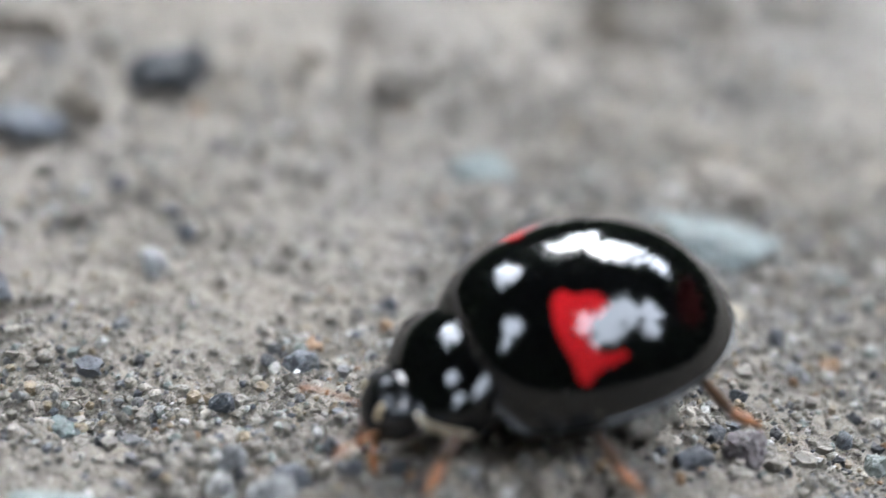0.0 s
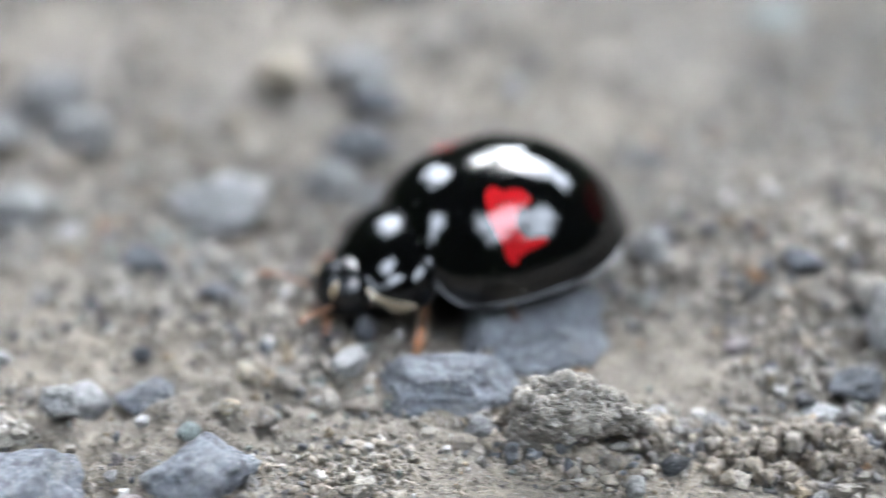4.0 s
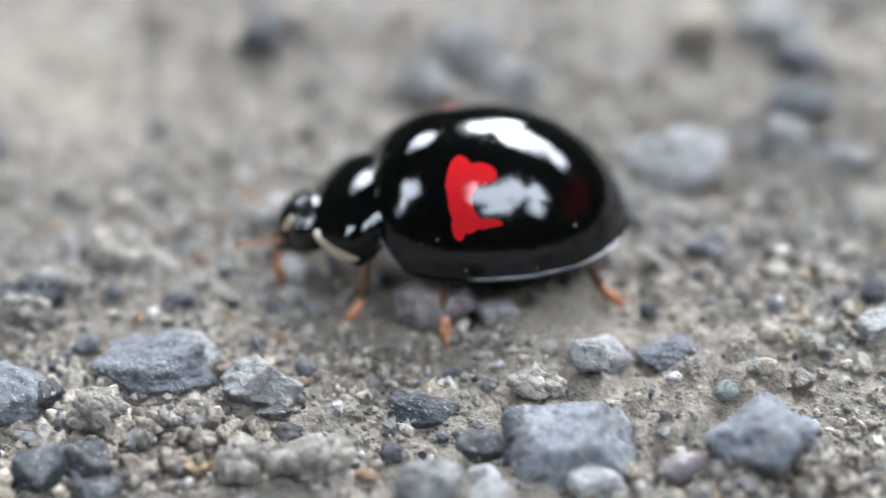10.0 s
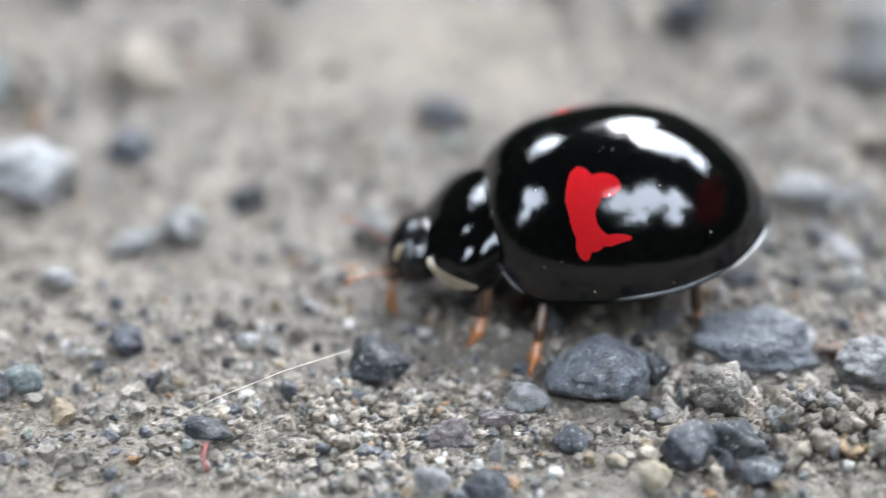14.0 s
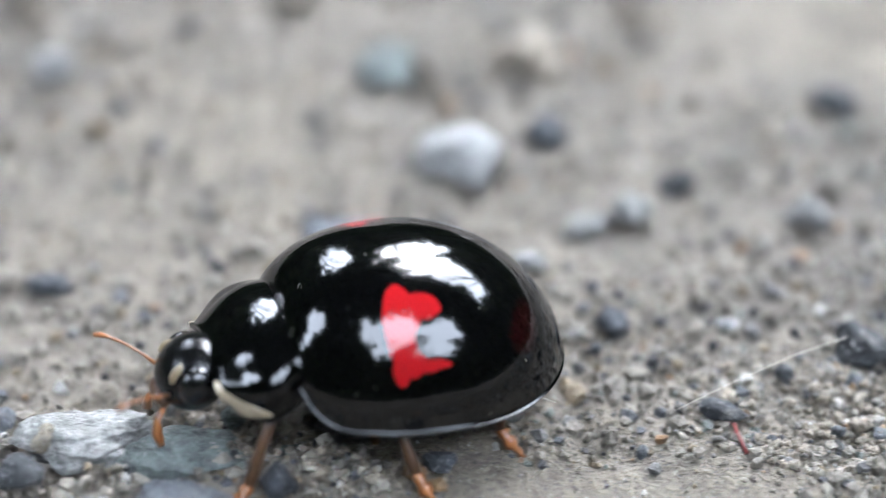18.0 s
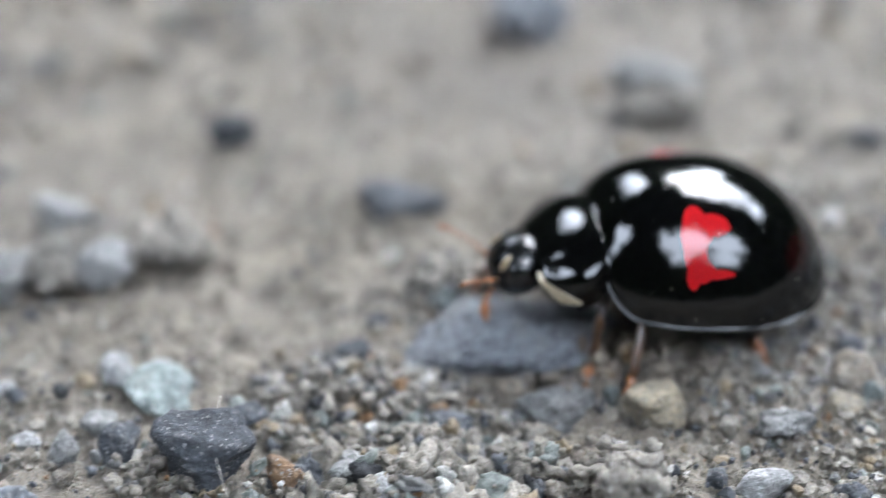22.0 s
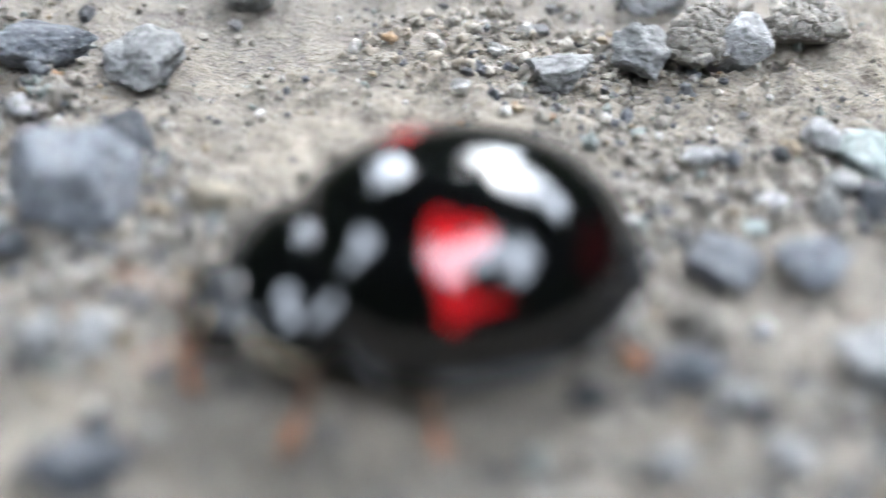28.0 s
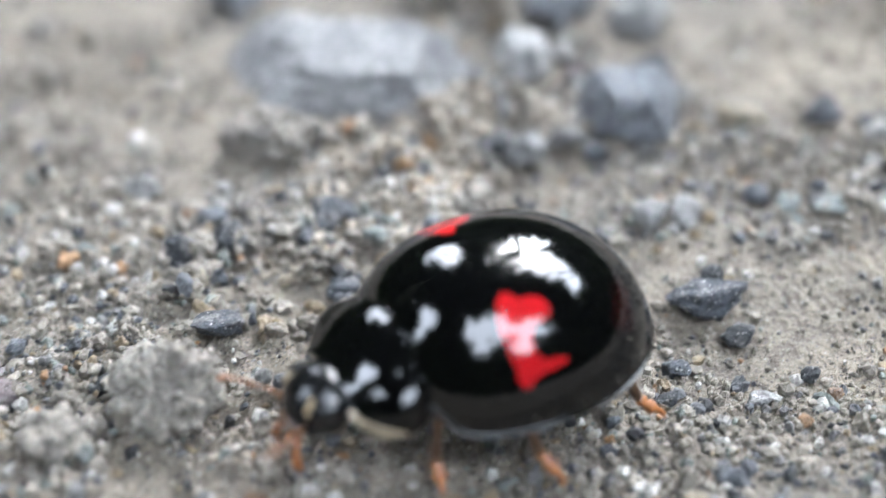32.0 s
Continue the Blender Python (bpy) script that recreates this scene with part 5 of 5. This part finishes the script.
# place of the beetle (millimetres), turn, nose-down tilt and lean (degrees), by the second
TRACK = [
    (0, 43.70, 17.44, 1.80, 187.8, 13.8, 1.2),
    (0.5, 42.68, 17.27, 1.72, 199.4, 12.0, 1.4),
    (1, 41.54, 16.96, 1.49, 191.7, 10.4, 1.6),
    (1.5, 40.54, 16.59, 1.31, 196.0, 9.3, 0.1),
    (2, 39.84, 15.95, 1.69, 194.5, 8.0, 0.9),
    (2.5, 38.74, 16.43, 0.62, 189.3, 2.3, 0.8),
    (3, 37.22, 16.22, 0.36, 195.7, 1.0, 0.7),
    (3.5, 36.10, 16.64, 0.28, 204.2, 4.9, 1.6),
    (4, 34.69, 16.17, 0.27, 200.8, 4.6, 1.8),
    (4.5, 34.31, 17.61, 0.18, 197.8, 0.6, 3.9),
    (6.5, 31.69, 15.88, 0.20, 184.4, 6.4, 1.4),
    (7, 30.45, 15.88, 0.08, 187.5, 2.5, 1.7),
    (7.5, 29.54, 15.12, 0.32, 179.7, 3.9, 0.8),
    (8, 28.68, 15.50, 0.19, 172.6, -1.1, 0.3),
    (8.5, 27.37, 15.53, 0.19, 189.9, -5.8, 0.4),
    (9, 26.35, 15.78, 0.18, 180.5, -5.1, 0.3),
    (9.5, 25.25, 16.15, 0.14, 190.0, -2.3, 1.8),
    (10, 24.40, 15.97, 0.30, 184.6, 0.5, 0.6),
    (10.5, 23.31, 15.85, 0.34, 192.4, 1.2, 0.8),
    (11, 22.67, 15.41, 0.36, 191.4, -1.9, 0.5),
    (11.5, 21.59, 15.36, 0.36, 195.5, -3.1, 0.3),
    (12, 20.58, 15.11, 0.45, 190.8, -5.6, -0.8),
    (12.5, 19.32, 15.22, 0.31, 188.3, -4.3, -0.0),
    (13, 18.06, 14.98, 0.43, 195.2, -5.0, -0.8),
    (13.5, 17.31, 14.92, 0.29, 185.8, 1.2, -1.0),
    (14, 16.07, 14.85, 0.39, 184.2, 8.6, -0.8),
    (14.5, 14.96, 14.95, 0.38, 190.4, 8.4, -0.1),
    (16.5, 8.63, 12.71, 0.23, 197.7, 2.5, 1.6),
    (17, 7.00, 11.82, 0.17, 195.5, 1.5, 0.9),
    (17.5, 5.39, 11.65, -0.03, 202.1, -1.8, 2.0),
    (18, 3.53, 10.84, -0.02, 201.9, -6.0, 2.9),
    (18.5, 1.62, 10.21, -0.07, 203.7, -7.3, 2.4),
    (19, 0.07, 9.28, 0.05, 201.4, -6.4, 2.9),
    (19.5, -1.63, 8.56, 0.07, 203.3, -4.9, 2.4),
    (20, -3.19, 8.28, 0.10, 202.3, -6.3, 2.7),
    (20.5, -4.26, 7.76, 0.01, 194.8, -9.5, 1.6),
    (21, -5.90, 7.11, 0.20, 202.7, -4.4, 0.9),
    (21.5, -6.94, 6.84, 0.15, 196.9, -4.4, 1.3),
    (22, -7.86, 6.50, 0.19, 197.1, -6.2, 1.2),
    (22.5, -9.29, 6.22, 0.12, 205.4, -6.8, 1.6),
    (23, -10.31, 5.55, 0.27, 197.3, -5.3, 0.1),
    (23.5, -11.74, 5.52, 0.21, 196.2, -4.0, 0.9),
    (24, -13.44, 5.39, 0.27, 203.0, -3.9, 1.6),
    (24.5, -15.15, 4.62, 0.28, 206.9, 0.2, 0.6),
    (25, -16.33, 3.69, 0.42, 210.3, 8.5, 1.6),
    (25.5, -17.45, 2.61, 0.28, 207.8, 8.9, 1.6),
    (27.5, -23.10, -2.21, 0.17, 204.0, -1.4, -1.0),
    (28, -24.98, -2.48, 0.21, 200.0, 2.0, 0.0),
    (28.5, -26.54, -2.64, -0.06, 194.3, 1.6, -0.2),
    (29, -28.41, -3.84, 0.18, 194.9, -2.6, 1.3),
    (29.5, -29.52, -3.83, 0.12, 201.8, 3.4, 0.1),
    (30, -30.65, -4.84, 0.11, 205.8, -4.8, 1.4),
    (30.5, -31.19, -5.05, 0.00, 209.7, 0.4, 1.7),
    (31, -32.04, -6.07, 0.04, 212.5, -3.0, 0.4),
    (31.5, -32.86, -7.34, 0.11, 214.5, -2.2, -0.1),
    (32, -33.85, -8.78, 0.50, 215.5, -1.8, 0.6),
]


# steps taken by the legs of the left side: seconds and count of cycles; each cycle covers about 2.6 mm
STEPS = {
    "front_leg": ((0, -0.91), (2, 0.72), (2.5, 1.00), (3, 1.50), (4, 2.40), (8, 5.51), (9, 6.19), (10, 7.38), (10.5, 8.21), (11, 8.59), (12, 9.00), (13, 10.37),
                  (14, 11.41), (17, 15.03), (18, 16.21), (19, 17.36), (20, 18.60), (21, 19.70), (21.5, 20.08), (22, 20.58), (23, 22.04), (24, 23.00), (25, 24.12), (28, 28.30), (30, 30.77), (32, 32.76)),
    "middle_leg": ((0, -1.33), (2, 0.30), (2.5, 0.72), (3, 1.00), (4, 2.50), (7, 5.20), (8, 6.00), (9, 6.68), (10, 7.32), (10.5, 7.66), (11, 8.00), (12, 8.70),
                  (13, 10.16), (14, 11.00), (17, 14.69), (18, 15.64), (19, 17.54), (20, 18.37), (21, 19.05), (21.5, 19.54), (22, 20.00), (23, 20.72), (24, 22.38), (25, 24.15), (28, 28.34), (30, 30.81), (32, 32.79)),
    "hind_leg": ((0, -2.21), (3, 0.46), (4, 1.00), (8, 4.57), (9, 5.00), (10, 5.58), (11, 6.12), (12, 7.17), (13, 8.61), (14, 9.22), (17, 13.40), (18, 15.24),
                  (19, 17.20), (20, 18.58), (21, 19.59), (22, 20.10), (24, 22.32), (25, 23.72), (31, 31.43), (32, 32.53)),
}
DUTY, STRIDE = 0.72, 2.6


def aim(at, to):
    """The pose of a limb piece at one joint whose length points to the next, millimetres."""
    x = (to - at).normalized()
    y = Vector((0, 0, 1)).cross(x).normalized()
    m = Matrix((x, y, x.cross(y))).transposed().to_4x4()
    m.translation = at * MM
    return m


def leg_pose(name, hip, rest, side, t):
    """Poses of thigh, shin and foot in the beetle's space: the toe stays on the soil while the body goes over it, then swings forward."""
    steps = STEPS[name]
    phase = float(np.interp(t, [q[0] for q in steps], [q[1] for q in steps])) + (0.0 if side > 0 else 0.5)
    phase -= math.floor(phase)
    reach = DUTY * STRIDE / 2
    if phase < DUTY:
        dx, lift = reach * (1 - 2 * phase / DUTY), 0.0
    else:
        q = (phase - DUTY) / (1 - DUTY)
        dx, lift = reach * (1 - 2 * math.cos(math.pi * q / 2) ** 2), 0.5 * math.sin(math.pi * q)
    bx, by, bz, yaw, tilt, lean = (float(np.interp(t, [r[0] for r in TRACK], [r[i] for r in TRACK])) for i in range(1, 7))
    turn = Matrix.Rotation(radians(yaw), 3, 'Z') @ Matrix.Rotation(radians(tilt), 3, 'Y') @ Matrix.Rotation(radians(lean), 3, 'X')
    flat = Matrix.Rotation(radians(yaw), 3, 'Z') @ Vector((rest[0] + dx, rest[1] * side, 0))
    wx, wy = bx + flat.x, by + flat.y
    toe = turn.transposed() @ Vector((flat.x, flat.y, max(-0.45, float(ground_height(wx, wy)) + 0.06 - bz) + lift))
    away = Vector((toe.x - hip.x, toe.y - hip.y, 0)).normalized()
    ankle = toe + Vector((0, 0, 0.34)) - away * 0.5
    reachable = 0.97 * (THIGH + SHIN)
    d = ankle - hip
    if d.length > reachable:
        toe -= d * (1 - reachable / d.length)
        ankle = hip + d * (reachable / d.length)
        d = ankle - hip
    n = d.normalized()
    along = (THIGH ** 2 - SHIN ** 2 + d.length_squared) / (2 * d.length)
    up = Vector((0, 0, 0.6)) + away * 0.3
    up = (up - n * up.dot(n)).normalized()
    knee = hip + n * along + up * math.sqrt(max(0.0, THIGH ** 2 - along ** 2))
    return aim(hip, knee), aim(knee, ankle), aim(ankle, toe)


def motions():
    walk(focus_mark, focus_rows())
    walk(beetle, [(t, Matrix.LocRotScale((x * MM, y * MM, z * MM),
                                         (Matrix.Rotation(radians(yaw), 3, 'Z') @ Matrix.Rotation(radians(tilt), 3, 'Y') @ Matrix.Rotation(radians(lean), 3, 'X')).to_quaternion(), None))
                  for t, x, y, z, yaw, tilt, lean in TRACK])
    for name, hip, rest, side, pieces in LEGS:
        rows = ([], [], [])
        for k in range(0, 321):
            for out, m in zip(rows, leg_pose(name, hip, rest, side, k / 10)):
                out.append((k / 10, m))
        for piece, out in zip(pieces, rows):
            walk(piece, out)


motions()
